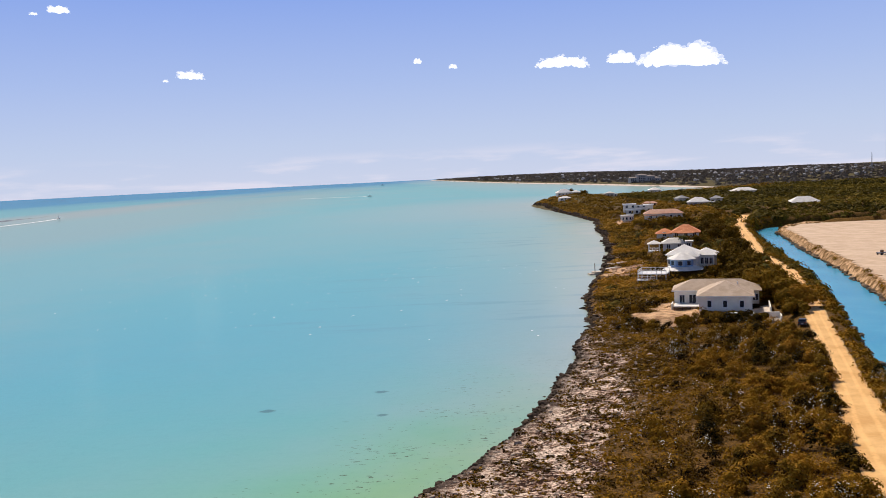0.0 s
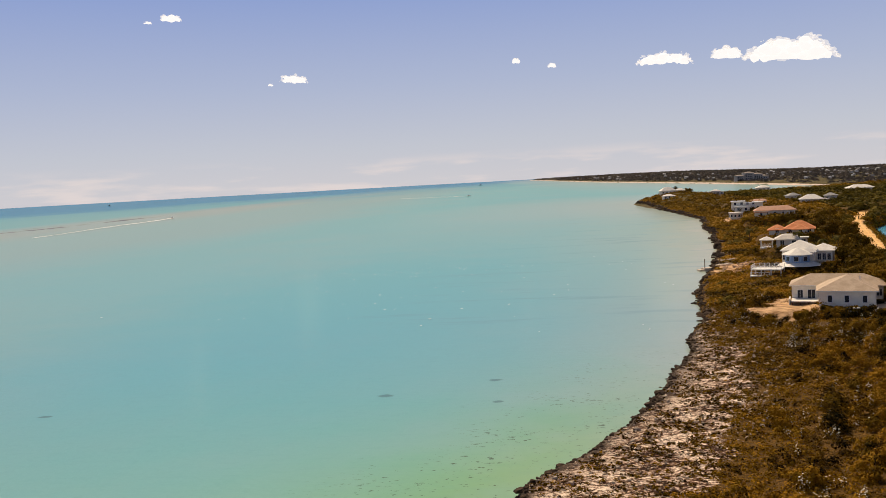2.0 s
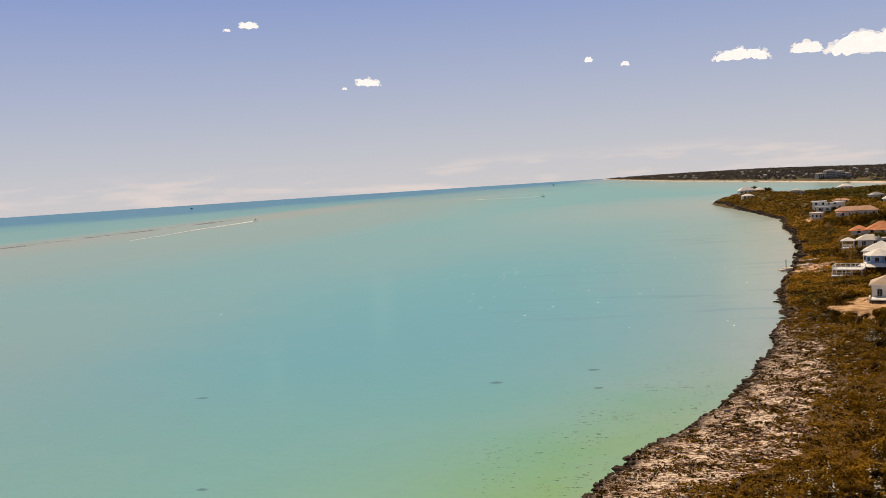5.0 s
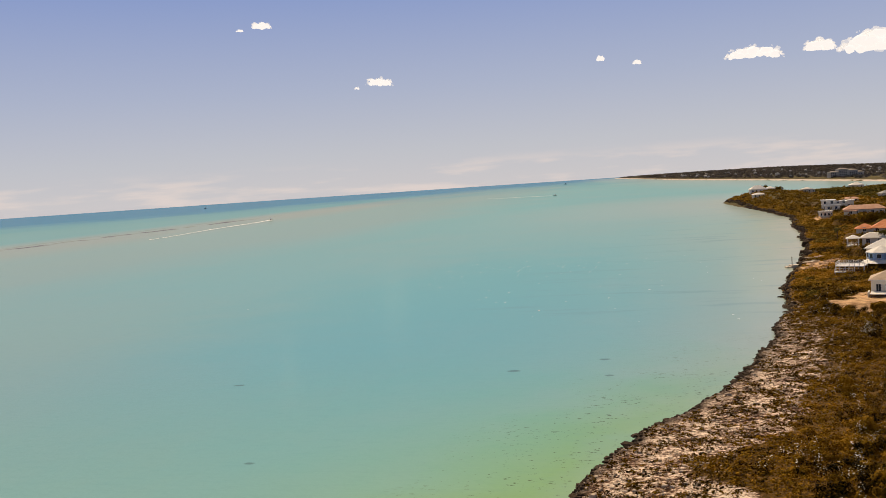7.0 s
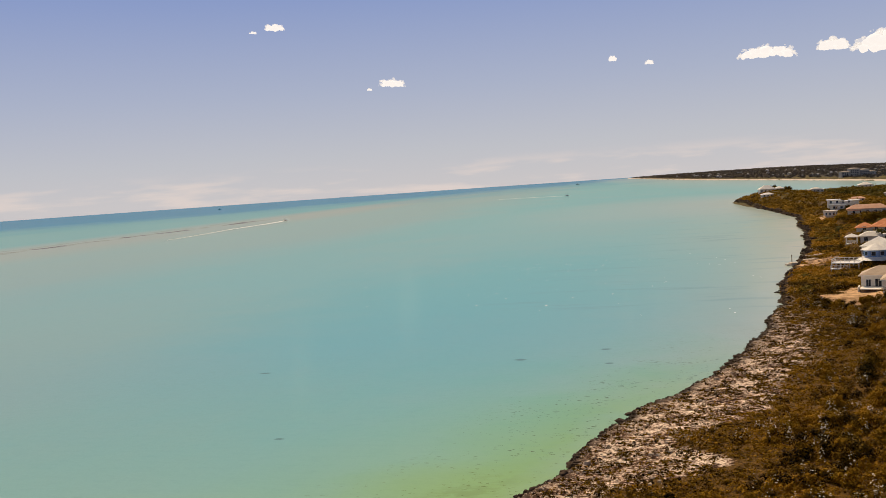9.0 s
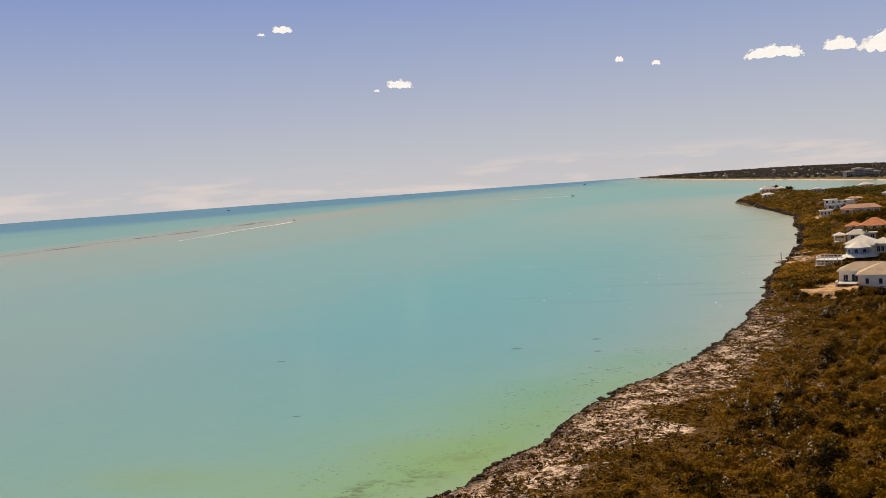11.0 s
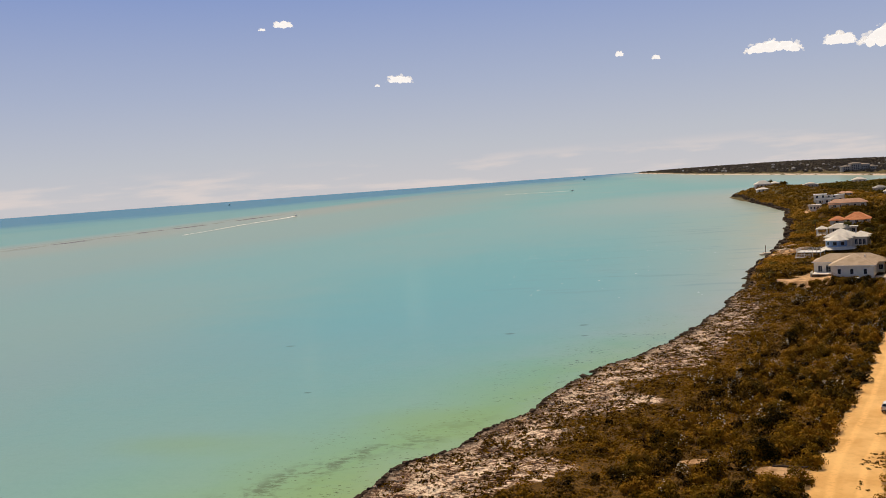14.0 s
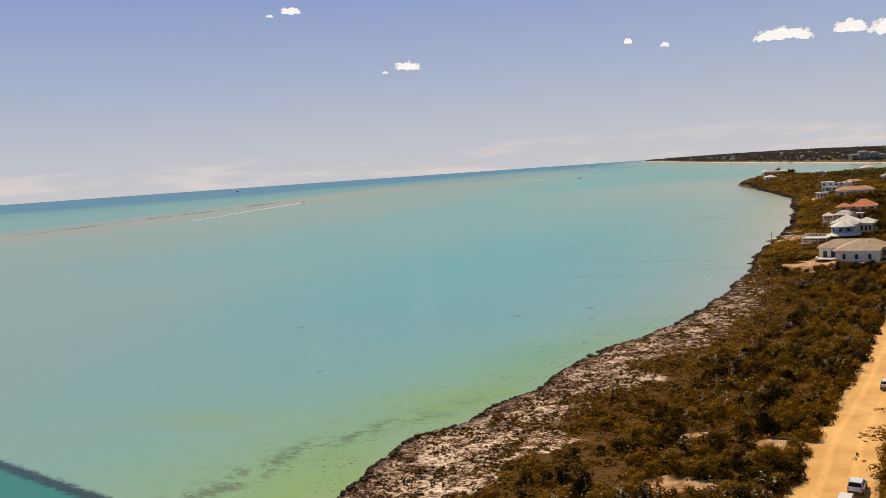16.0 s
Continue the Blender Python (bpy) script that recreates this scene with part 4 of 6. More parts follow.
def rubble(name, label, count, box, lo, hi, size, mat, seed, shore=LAND[3:33], bunch=1.8):
    """Loose stones too many to count."""
    rng = np.random.RandomState(seed)
    if box:
        x, y = scatter(rng, *box, count)
    else:
        seg = np.concatenate([[0], np.cumsum(np.hypot(*np.diff(shore, axis=0).T))])
        s = seg[-1] * rng.rand(count) ** bunch
        x, y = np.interp(s, seg, shore[:, 0]) + rng.normal(0, 2.2, count), np.interp(s, seg, shore[:, 1]) + rng.normal(0, 1.2, count)
    d = inland(x, y)
    ok = (d > lo) & (d < hi + (14 * (fbm(x, y, 22, 31) - 0.5) if box else 0)) & (road_gap(x, y) > 0.2)
    x, y = x[ok], y[ok]
    n = len(x)
    k = size * rng.lognormal(0, 0.45, n) * (1 + smooth(y, 150, 700))
    z = height(x, y)
    m = 7
    a = np.linspace(0, 2 * math.pi, m, endpoint=False)[None] + rng.uniform(-0.3, 0.3, (n, m))
    rr = k[:, None] * rng.uniform(0.6, 1.25, (n, m))
    st = rng.uniform(0.6, 1.0, n)[:, None]
    turn = rng.uniform(0, 6.28, n)[:, None]
    ex, ey = np.cos(a) * rr, np.sin(a) * rr * st
    px, py = ex * np.cos(turn) - ey * np.sin(turn), ex * np.sin(turn) + ey * np.cos(turn)
    hgt = (k * rng.uniform(0.2, 0.55, n))[:, None]
    low = np.stack([x[:, None] + px, y[:, None] + py, z[:, None] - 0.08 + 0 * px], -1)
    top = np.stack([x[:, None] + px * 0.72, y[:, None] + py * 0.72, z[:, None] + hgt * rng.uniform(0.7, 1.2, (n, m))], -1)
    crown = np.stack([x, y, z + hgt[:, 0] * 1.1], -1)[:, None]
    v = np.concatenate([low, top, crown], 1).reshape(-1, 3)
    b = (np.arange(n) * (2 * m + 1))[:, None]
    j, j1 = np.arange(m), (np.arange(m) + 1) % m
    sides1 = np.stack([b + j, b + j1, b + m + j1], -1).reshape(-1, 3)
    sides2 = np.stack([b + j, b + m + j1, b + m + j], -1).reshape(-1, 3)
    caps = np.stack([b + m + j, b + m + j1, b + 2 * m + 0 * j], -1).reshape(-1, 3)
    ob = new(name, mesh_from(name, v, np.concatenate([sides1, sides2, caps]), mat))
    tagged(ob, label, "stones", kind="stuff")


def canal_rocks():
    """Boulders that line the water on both banks of the canal."""
    rng = np.random.RandomState(37)
    shapes = [rock_mesh("canal_rock", rng, 0.62, MAT["bank_rock"]) for _ in range(5)]
    seg = np.concatenate([[0], np.cumsum(np.hypot(*np.diff(CANAL, axis=0).T))])
    s0, s1 = np.interp(110.0, CANAL[:, 1], seg), np.interp(425.0, CANAL[:, 1], seg)
    for k in range(230):
        s = s0 + (s1 - s0) * (k / 230) ** 1.25 + rng.uniform(-0.5, 0.5)
        cx, cy = np.interp(s, seg, CANAL[:, 0]), np.interp(s, seg, CANAL[:, 1])
        ax, ay = np.interp(s + 1, seg, CANAL[:, 0]) - cx, np.interp(s + 1, seg, CANAL[:, 1]) - cy
        side = 1 if k % 2 else -1
        off = side * (CANAL_HALF + rng.uniform(-0.35, 0.75))
        x, y = cx + ay * off, cy - ax * off
        big = rng.uniform(0.45, 1.0) * (1 + 0.35 * (k / 230))
        ob = new("canal_rock", shapes[k % 5])
        ob.matrix_world = Matrix.LocRotScale((x, y, max(0.0, ground_at(x, y)) + 0.12 * big), Euler((rng.uniform(-0.4, 0.4), rng.uniform(-0.4, 0.4), rng.uniform(0, 6.3))), (big, big * rng.uniform(0.7, 1.1), big * rng.uniform(0.7, 1.1)))
        tagged(ob, "grey-brown limestone boulder lining the canal bank", "rock", "boulders along the canal")


shore_rocks()
canal_rocks()
rubble("rubble", "bleached limestone rubble along the shore", 24000, (-36, 40, 4, 215), 1.2, 17, 0.16, MAT["rubble"], 33)
rubble("rock_ledge", "dark jagged limestone ledge at the waterline", 15000, None, -0.4, 1.2, 0.26, MAT["rock"], 34)
rubble("terrace_stones", "tan stone blocks of rough garden terraces above the shore", 420, (49, 68, 270, 302), 3, 40, 0.34, MAT["tan_stone"], 36)
rubble("point_rocks", "dark rocky edge of the low point across the bay", 3200, None, -1.0, 2.2, 0.42, MAT["rock"], 35, LAND[23:32], 1.0)


# ---- buildings ----
def part(name, bm, mat, parent, label=""):
    me = bpy.data.meshes.new(name)
    bmesh.ops.recalc_face_normals(bm, faces=bm.faces)
    bm.to_mesh(me)
    bm.free()
    me.materials.append(mat)
    ob = new(name, me)
    ob.parent = parent
    if label:
        ob["label"] = label
    return ob


def box(bm, x0, x1, y0, y1, z0, z1, bevel=0.0):
    r = bmesh.ops.create_cube(bm, size=1.0, matrix=Matrix.LocRotScale(((x0 + x1) / 2, (y0 + y1) / 2, (z0 + z1) / 2), None, (x1 - x0, y1 - y0, z1 - z0)))
    if bevel:
        edges = {e for v in r["verts"] for e in v.link_edges}
        bmesh.ops.bevel(bm, geom=list(edges), offset=bevel, segments=1, affect="EDGES")
    return bm


def boxed(*args, **kw):
    return box(bmesh.new(), *args, **kw)


def hip(bm, x0, x1, y0, y1, z, rise, over=0.5, thick=0.18, cut=0.0):
    """A hipped roof with a fascia; cut: how much of its top is cut off flat (0 to 1)."""
    x0, x1, y0, y1 = x0 - over, x1 + over, y0 - over, y1 + over
    w = min(x1 - x0, y1 - y0) / 2
    k = w * (1 - cut)
    low = [bm.verts.new(p) for p in ((x0, y0, z), (x1, y0, z), (x1, y1, z), (x0, y1, z))]
    mid = [bm.verts.new((v.co.x, v.co.y, z + thick)) for v in low]
    if cut > 0:
        top = [bm.verts.new(p) for p in ((x0 + k, y0 + k, z + thick + rise), (x1 - k, y0 + k, z + thick + rise), (x1 - k, y1 - k, z + thick + rise), (x0 + k, y1 - k, z + thick + rise))]
        bm.faces.new(top)
        for a in range(4):
            bm.faces.new((mid[a], mid[(a + 1) % 4], top[(a + 1) % 4], top[a]))
    else:
        if x1 - x0 >= y1 - y0:
            e = 0.02 + (x1 - x0) / 2 - w
            c = (x0 + x1) / 2
            r = [bm.verts.new((c - e, (y0 + y1) / 2, z + thick + rise)), bm.verts.new((c + e, (y0 + y1) / 2, z + thick + rise))]
            bm.faces.new((mid[0], mid[1], r[1], r[0])), bm.faces.new((mid[1], mid[2], r[1]))
            bm.faces.new((mid[2], mid[3], r[0], r[1])), bm.faces.new((mid[3], mid[0], r[0]))
        else:
            e = (y1 - y0) / 2 - w
            c = (y0 + y1) / 2
            r = [bm.verts.new(((x0 + x1) / 2, c - e, z + thick + rise)), bm.verts.new(((x0 + x1) / 2, c + e, z + thick + rise))]
            bm.faces.new((mid[0], mid[1], r[0])), bm.faces.new((mid[1], mid[2], r[1], r[0]))
            bm.faces.new((mid[2], mid[3], r[1])), bm.faces.new((mid[3], mid[0], r[0], r[1]))
    for a in range(4):
        bm.faces.new((low[a], low[(a + 1) % 4], mid[(a + 1) % 4], mid[a]))
    bm.faces.new(low[::-1])
    return bm


def window(parent, x, y, z, w, h, side="front", name="window", bars=1):
    """A framed window standing a little proud of a wall; x, y: its middle on the wall's face, z: its sill."""
    def slab(a0, a1, z0, z1, out0, out1):
        if side == "front":
            return boxed(x + a0, x + a1, y - out1, y - out0, z0, z1)
        if side == "back":
            return boxed(x + a0, x + a1, y + out0, y + out1, z0, z1)
        if side == "left":
            return boxed(x - out1, x - out0, y + a0, y + a1, z0, z1)
        return boxed(x + out0, x + out1, y + a0, y + a1, z0, z1)
    surround = part(name, slab(-w / 2 - 0.1, w / 2 + 0.1, z - 0.1, z + h + 0.1, 0.003, 0.07), MAT["trim"], parent)
    for k in range(bars + 1):
        a0 = -w / 2 + k * w / (bars + 1) + 0.03
        part("pane", slab(a0, a0 + w / (bars + 1) - 0.06, z, z + h, 0.072, 0.09), MAT["pane"], surround)
    part("sill", slab(-w / 2 - 0.15, w / 2 + 0.15, z - 0.17, z - 0.1, 0.003, 0.16), MAT["trim"], surround)


def rail(parent, x0, y0, x1, y1, z, h=1.0, gap=1.4, mat=None):
    """A white rail of posts, top and middle bars."""
    n = max(1, round(math.hypot(x1 - x0, y1 - y0) / gap))
    mat = mat or MAT["trim"]
    for k in range(n + 1):
        px, py = x0 + (x1 - x0) * k / n, y0 + (y1 - y0) * k / n
        part("post", boxed(px - 0.06, px + 0.06, py - 0.06, py + 0.06, z, z + h), mat, parent)
    ang, ln = math.atan2(y1 - y0, x1 - x0), math.hypot(x1 - x0, y1 - y0)
    for zz, t in ((z + h, 0.1), (z + h * 0.5, 0.06)):
        bm = boxed(0, ln, -0.06, 0.06, zz - t / 2, zz + t / 2)
        bmesh.ops.transform(bm, matrix=pose(x0, y0, 0, 0, 0, math.degrees(ang)), verts=bm.verts)
        part("rail", bm, mat, parent)


def base_of(name, x, y, z, turn, label, category="house"):
    e = new(name)
    e.matrix_world = pose(x, y, z, 0, 0, turn)
    return tagged(e, label, category)


def tan_house():
    h = base_of("house", 53.8, 187.4, 4.0, -18, "white stucco house with a weathered tan hip roof")
    part("wall", boxed(0, 10.9, 0, 10.4, -1.6, 3.0), MAT["stucco"], h)
    part("wall", boxed(-5.6, -0.01, 8.6, 16.4, -1.6, 3.0), MAT["stucco"], h)
    part("wall", boxed(-0.01, 12.6, 10.41, 16.4, -1.6, 3.0), MAT["stucco"], h)
    part("roof", hip(bmesh.new(), 0, 10.9, 0, 12.2, 3.0, 2.6, 0.55), MAT["shingle"], h, "tan shingle hip roof with white fascia")
    part("roof", hip(bmesh.new(), -5.6, 12.6, 8.8, 16.4, 3.02, 2.1, 0.55), MAT["shingle"], h)
    part("fascia", boxed(-0.6, 11.5, -0.62, -0.56, 2.95, 3.2), MAT["trim"], h)
    part("fascia", boxed(-6.2, -0.62, 8.2, 8.24, 2.97, 3.2), MAT["trim"], h)
    for x in (2.2, 5.4, 8.8):
        window(h, x, 0, 0.75, 0.85, 1.4, bars=0)
    window(h, -3.9, 8.6, 0.4, 1.1, 1.7)
    window(h, -1.6, 8.6, 0.1, 1.5, 2.1, name="door")
    window(h, 0, 3.2, 0.9, 1.1, 1.3, "left")
    window(h, 11.8, 10.41, 0.7, 1.1, 1.4)
    # raised timber porch with a white table-like deck
    porch = part("porch", boxed(-5.5, -0.15, 3.6, 8.5, 0.15, 0.35), MAT["trim"], h, "white raised porch deck on brown posts")
    for x in (-5.3, -3.6, -2.0, -0.4):
        part("post", boxed(x - 0.09, x + 0.09, 3.7, 3.9, -1.4, 0.15), MAT["wood"], porch)
    part("beam", boxed(-5.4, -0.2, 3.62, 3.75, -0.35, -0.2), MAT["wood"], porch)
    part("stair_wall", boxed(-6.1, -5.8, 4.5, 8.3, -1.2, 0.7), MAT["stucco"], h)
    # low garden wall and front step
    part("garden_wall", boxed(0.5, 11.6, -2.9, -2.65, -1.5, -0.25), MAT["stucco"], h)
    part("step", boxed(4.2, 6.6, -1.1, -0.01, -1.2, 0.05), MAT["deck"], h)
    # terrace with stepped white parapets
    ter = part("terrace", boxed(11.0, 14.4, -1.0, 8.2, -1.6, -0.1), MAT["deck"], h, "beige paved terrace with white parapets")
    part("parapet", boxed(11.0, 11.2, -4.6, -1.02, -1.6, 0.1), MAT["stucco"], ter)
    part("parapet", boxed(14.41, 14.65, -1.0, 8.2, -1.6, 0.95), MAT["stucco"], ter)
    part("parapet", boxed(14.0, 16.2, -3.4, -3.15, -1.6, 0.35), MAT["stucco"], ter)
    part("parapet", boxed(16.21, 16.45, -6.6, -3.15, -1.7, 0.05), MAT["stucco"], ter)
    part("lower_terrace", boxed(11.21, 16.2, -6.6, -3.42, -1.8, -0.9), MAT["deck"], ter)
    part("vent", boxed(7.9, 8.2, 7.4, 7.7, 4.2, 5.3), MAT["trim"], h)
    # a white garden table set below the front wall
    t = base_of("garden_table", 58.9, 181.6, ground_at(58.9, 181.6), -18, "white garden table and bench by the house front", "table")
    part("tabletop", boxed(-1.2, 1.2, -0.5, 0.5, 0.9, 1.0), MAT["trim"], t)
    for x in (-0.95, 0.95):
        for y in (-0.35, 0.35):
            part("leg", boxed(x - 0.05, x + 0.05, y - 0.05, y + 0.05, -0.2, 0.9), MAT["trim"], t)
    part("bench", boxed(-0.9, 0.9, -1.2, -0.8, 0.4, 0.5), MAT["trim"], t)
    for x in (-0.7, 0.7):
        part("leg", boxed(x - 0.05, x + 0.05, -1.15, -0.85, -0.2, 0.4), MAT["trim"], t)


def prism(bm, cx, cy, r, z0, z1, sides=8, r2=None):
    bmesh.ops.create_cone(bm, cap_ends=True, segments=sides, radius1=r, radius2=r if r2 is None else r2, depth=z1 - z0, matrix=pose(cx, cy, (z0 + z1) / 2, 0, 0, 180 / sides))
    return bm


def white_villa():
    h = base_of("house", 68.9, 256.5, 5.3, -22, "white villa with seamed white roofs and blue octagonal room")
    part("wall", prism(bmesh.new(), 0, 0, 3.5, -2, 2.7), MAT["blue"], h, "pale blue octagonal wall")
    part("roof", prism(bmesh.new(), 0, 0, 4.4, 2.7, 4.5, 8, 0.25), MAT["white_roof"], h, "white eight-sided roof")
    part("fascia", prism(bmesh.new(), 0, 0, 4.42, 2.55, 2.7), MAT["trim"], h)
    for k in (-1, 0, 1):
        a = radians(-90 + k * 45)
        e = new("window")
        e.parent = h
        e.matrix_local = Matrix.Translation((math.cos(a) * 3.24, math.sin(a) * 3.24, 0)) @ pose(0, 0, 0, 0, 0, k * 45)
        part("pane", boxed(-0.6, 0.6, -0.06, -0.02, 0.9, 2.1), MAT["pane"], e)
        part("surround", boxed(-0.66, 0.66, -0.019, 0.02, 0.84, 2.16), MAT["trim"], e)
    part("veranda_roof", prism(bmesh.new(), 0.4, -0.5, 6.2, -0.4, 0.5, 8, 3.9), MAT["white_roof"], h, "low white skirt roof round the octagon")
    part("wall", boxed(-4.6, 4.2, 3.9, 13, -2, 3.2), MAT["stucco"], h)
    part("roof", hip(bmesh.new(), -4.6, 4.2, 3.9, 13, 3.2, 2.7, 0.6), MAT["white_roof"], h)
    part("wall", boxed(4.21, 8.6, 7, 15, -2, 2.8), MAT["stucco"], h)
    part("roof", hip(bmesh.new(), 3.0, 8.6, 7, 15, 2.82, 1.7, 0.7), MAT["white_roof"], h)
    part("wall", boxed(1.4, 4.0, 1.1, 3.89, -2, 2.9), MAT["stucco"], h)
    part("roof", hip(bmesh.new(), 1.0, 4.3, 0.9, 6, 2.95, 1.5, 0.5), MAT["white_roof"], h)
    for x in (5.1, 6.4, 7.7):
        window(h, x, 7, 0.3, 0.9, 1.8)
    window(h, -3.9, 3.9, 0.6, 1.0, 1.5)
    d = base_of("deck", 58.7, 251, 4.9, -22, "white raised timber deck with slatted railings", "deck")
    part("floor", boxed(-3.6, 4.6, -3, 4, -0.25, 0), MAT["trim"], d)
    for x in (-3.4, -0.8, 1.8, 4.4):
        for y in (-2.8, 3.8):
            part("post", boxed(x - 0.12, x + 0.12, y - 0.12, y + 0.12, -3.2, -0.25), MAT["trim"], d)
    rail(d, -3.5, -2.9, 4.5, -2.9, 0)
    rail(d, -3.5, -2.9, -3.5, 3.9, 0)
    rail(d, -3.5, 3.9, 4.5, 3.9, 0)
    part("lower_floor", boxed(-3.4, 1.8, -5.4, -3.1, -1.75, -1.55), MAT["trim"], d)
    rail(d, -3.3, -5.3, 1.7, -5.3, -1.55)
    for x in (-3.2, -0.8, 1.6):
        part("post", boxed(x - 0.1, x + 0.1, -5.3, -5.1, -3.6, -1.75), MAT["trim"], d)


def gazebo():
    g = base_of("gazebo", 74.2, 312.5, 5.0, -15, "small white gazebo with a pyramid roof", "gazebo")
    part("floor", boxed(-2.1, 2.1, -2.1, 2.1, -1.2, 0.1), MAT["trim"], g)
    for x in (-1.85, 1.85):
        for y in (-1.85, 1.85):
            part("post", boxed(x - 0.15, x + 0.15, y - 0.15, y + 0.15, 0.1, 2.5), MAT["trim"], g)
    part("roof", hip(bmesh.new(), -1.9, 1.9, -1.9, 1.9, 2.5, 1.2, 0.5), MAT["white_roof"], g)
    rail(g, -1.85, -1.85, 1.85, -1.85, 0.1, 0.9, 1.2)
    rail(g, -1.85, 1.85, 1.85, 1.85, 0.1, 0.9, 1.2)


def simple_house(x, y, z, turn, blocks, wall, roof, label, windows=True):
    """blocks: x0, x1, y0, y1, eaves, rise, flat cut of each wing."""
    h = base_of("house", x, y, z, turn, label)
    for k, (x0, x1, y0, y1, e, rise, cut) in enumerate(blocks):
        part("wall", boxed(x0, x1, y0, y1, -2.5, e), MAT[wall], h)
        if rise > 0:
            part("roof", hip(bmesh.new(), x0, x1, y0, y1, e + 0.02 * k, rise, 0.7, cut=cut), MAT[roof], h)
        else:
            part("roof", boxed(x0 - 0.5, x1 + 0.5, y0 - 0.5, y1 + 0.5, e, e + 0.35), MAT[roof], h)
        if windows:
            n = max(1, int((x1 - x0) / 3.2))
            for s in range(max(1, round(e / 3.1))):
                for j in range(n):
                    window(h, x0 + (j + 0.5) * (x1 - x0) / n, y0, 0.7 + 3.1 * s, 1.3, 1.5)
                window(h, x0, (y0 + y1) / 2, 0.7 + 3.1 * s, 1.3, 1.5, "left")
    return h


tan_house()
white_villa()
gazebo()
simple_house(81.3, 304, 5.6, -15, [(-5.8, 1.6, 0, 7, 2.4, 1.5, 0.35), (1.61, 4.0, 3, 6.5, 2.6, 0, 0)], "cream", "cream_roof", "cream house with a flat-topped pale hip roof")
simple_house(90.8, 345, 6.4, -16, [(-1.6, 8.6, 0.5, 9.0, 2.0, 3.0, 0), (-7.6, -1.61, 2.5, 8, 1.6, 1.9, 0), (1.2, 6.2, -1.6, 3, 1.9, 1.7, 0)], "cream", "orange_roof", "cream house with bright orange clay tile roofs")
simple_house(112.2, 452, 7.2, -12, [(-9, 10, 2, 10, 2.9, 2.0, 0.2), (-9, -3.2, -1, 1.99, 2.2, 0, 0)], "cream", "pink_roof", "wide villa with a faded terracotta tile roof")
simple_house(118.3, 545, 5.7, -10, [(-7, 0.5, 0, 7, 5.8, 0, 0), (-5.5, 3, -5, -0.01, 2.8, 0, 0), (0.51, 7, 2, 8, 4.7, 0, 0)], "stucco", "trim", "white modern villa with flat roof slabs")
simple_house(131, 558, 5.7, -10, [(-4, 1.5, 0, 7, 4.4, 0, 0)], "stucco", "trim", "white modern villa with flat roof slabs")
simple_house(177, 612, 5.2, -14, [(-7, 7.4, 0, 10, 2.8, 3.2, 0), (7.41, 11, 2, 7, 2.5, 0, 0)], "cream", "white_roof", "house with a white pyramid-like hip roof")
simple_house(182, 668, 5.4, 10, [(-4.2, 4.2, 0, 7, 3.4, 2.0, 0)], "cream", "grey_roof", "two-storey house with a grey hip roof")
simple_house(200, 646, 5.4, -20, [(-4.2, 4.2, 0, 7, 3.0, 2.0, 0)], "cream", "grey_roof", "two-storey house with a grey hip roof")
simple_house(150, 640, 5.2, -10, [(-5, 5, 0, 7, 2.2, 1.2, 0.3)], "cream", "pink_roof", "low house with a dull terracotta roof")
simple_house(234, 569, 3.5, -8, [(-9, 9.5, 0, 11, 3, 3.6, 0)], "stucco", "white_roof", "isolated house with a broad white hip roof")
simple_house(279, 812, 4.4, 0, [(-11, 11, 0, 12, 2.8, 3.0, 0)], "stucco", "white_roof", "isolated house with a broad white hip roof")
simple_house(219, 910, 6, 0, [(-6, 6, 0, 9, 3, 2.4, 0)], "stucco", "white_roof", "small house with a white hip roof")
simple_house(163, 862, 6, -5, [(-7, 7, 0, 8, 2.6, 0, 0), (-4, 4, 1, 7, 3.4, 1.4, 0)], "cream", "cream_roof", "pale house above the bay with a low roof")
simple_house(117, 850, 9.4, 5, [(-7, 7, 0, 9, 3.0, 3.4, 0), (8, 16, 3, 10, 2.8, 2.0, 0)], "stucco", "white_roof", "house on the point with white hip roofs")
simple_house(110, 796, 6.6, 5, [(-5, 5, 0, 7, 2.4, 1.6, 0)], "stucco", "white_roof", "small white-roofed cottage on the point")


def drum_house():
    """A round flat-roofed pavilion above the rocks."""
    h = base_of("pavilion", 105, 506, 4.3, -14, "round cream-walled pavilion with a flat pale roof", "pavilion")
    part("wall", prism(bmesh.new(), 0, 0, 3.7, -2.0, 2.7, 24), MAT["cream"], h)
    part("roof", prism(bmesh.new(), 0, 0, 4.1, 2.7, 3.05, 24), MAT["cream_roof"], h)
    for k in range(-2, 3):
        a = radians(-90 + k * 32)
        e = new("window")
        e.parent = h
        e.matrix_local = Matrix.Translation((math.cos(a) * 3.69, math.sin(a) * 3.69, 0)) @ pose(0, 0, 0, 0, 0, k * 32)
        part("surround", boxed(-0.62, 0.62, -0.03, 0.05, 0.45, 2.05), MAT["trim"], e)
        part("pane", boxed(-0.5, 0.5, -0.06, -0.032, 0.55, 1.95), MAT["pane"], e)


drum_house()


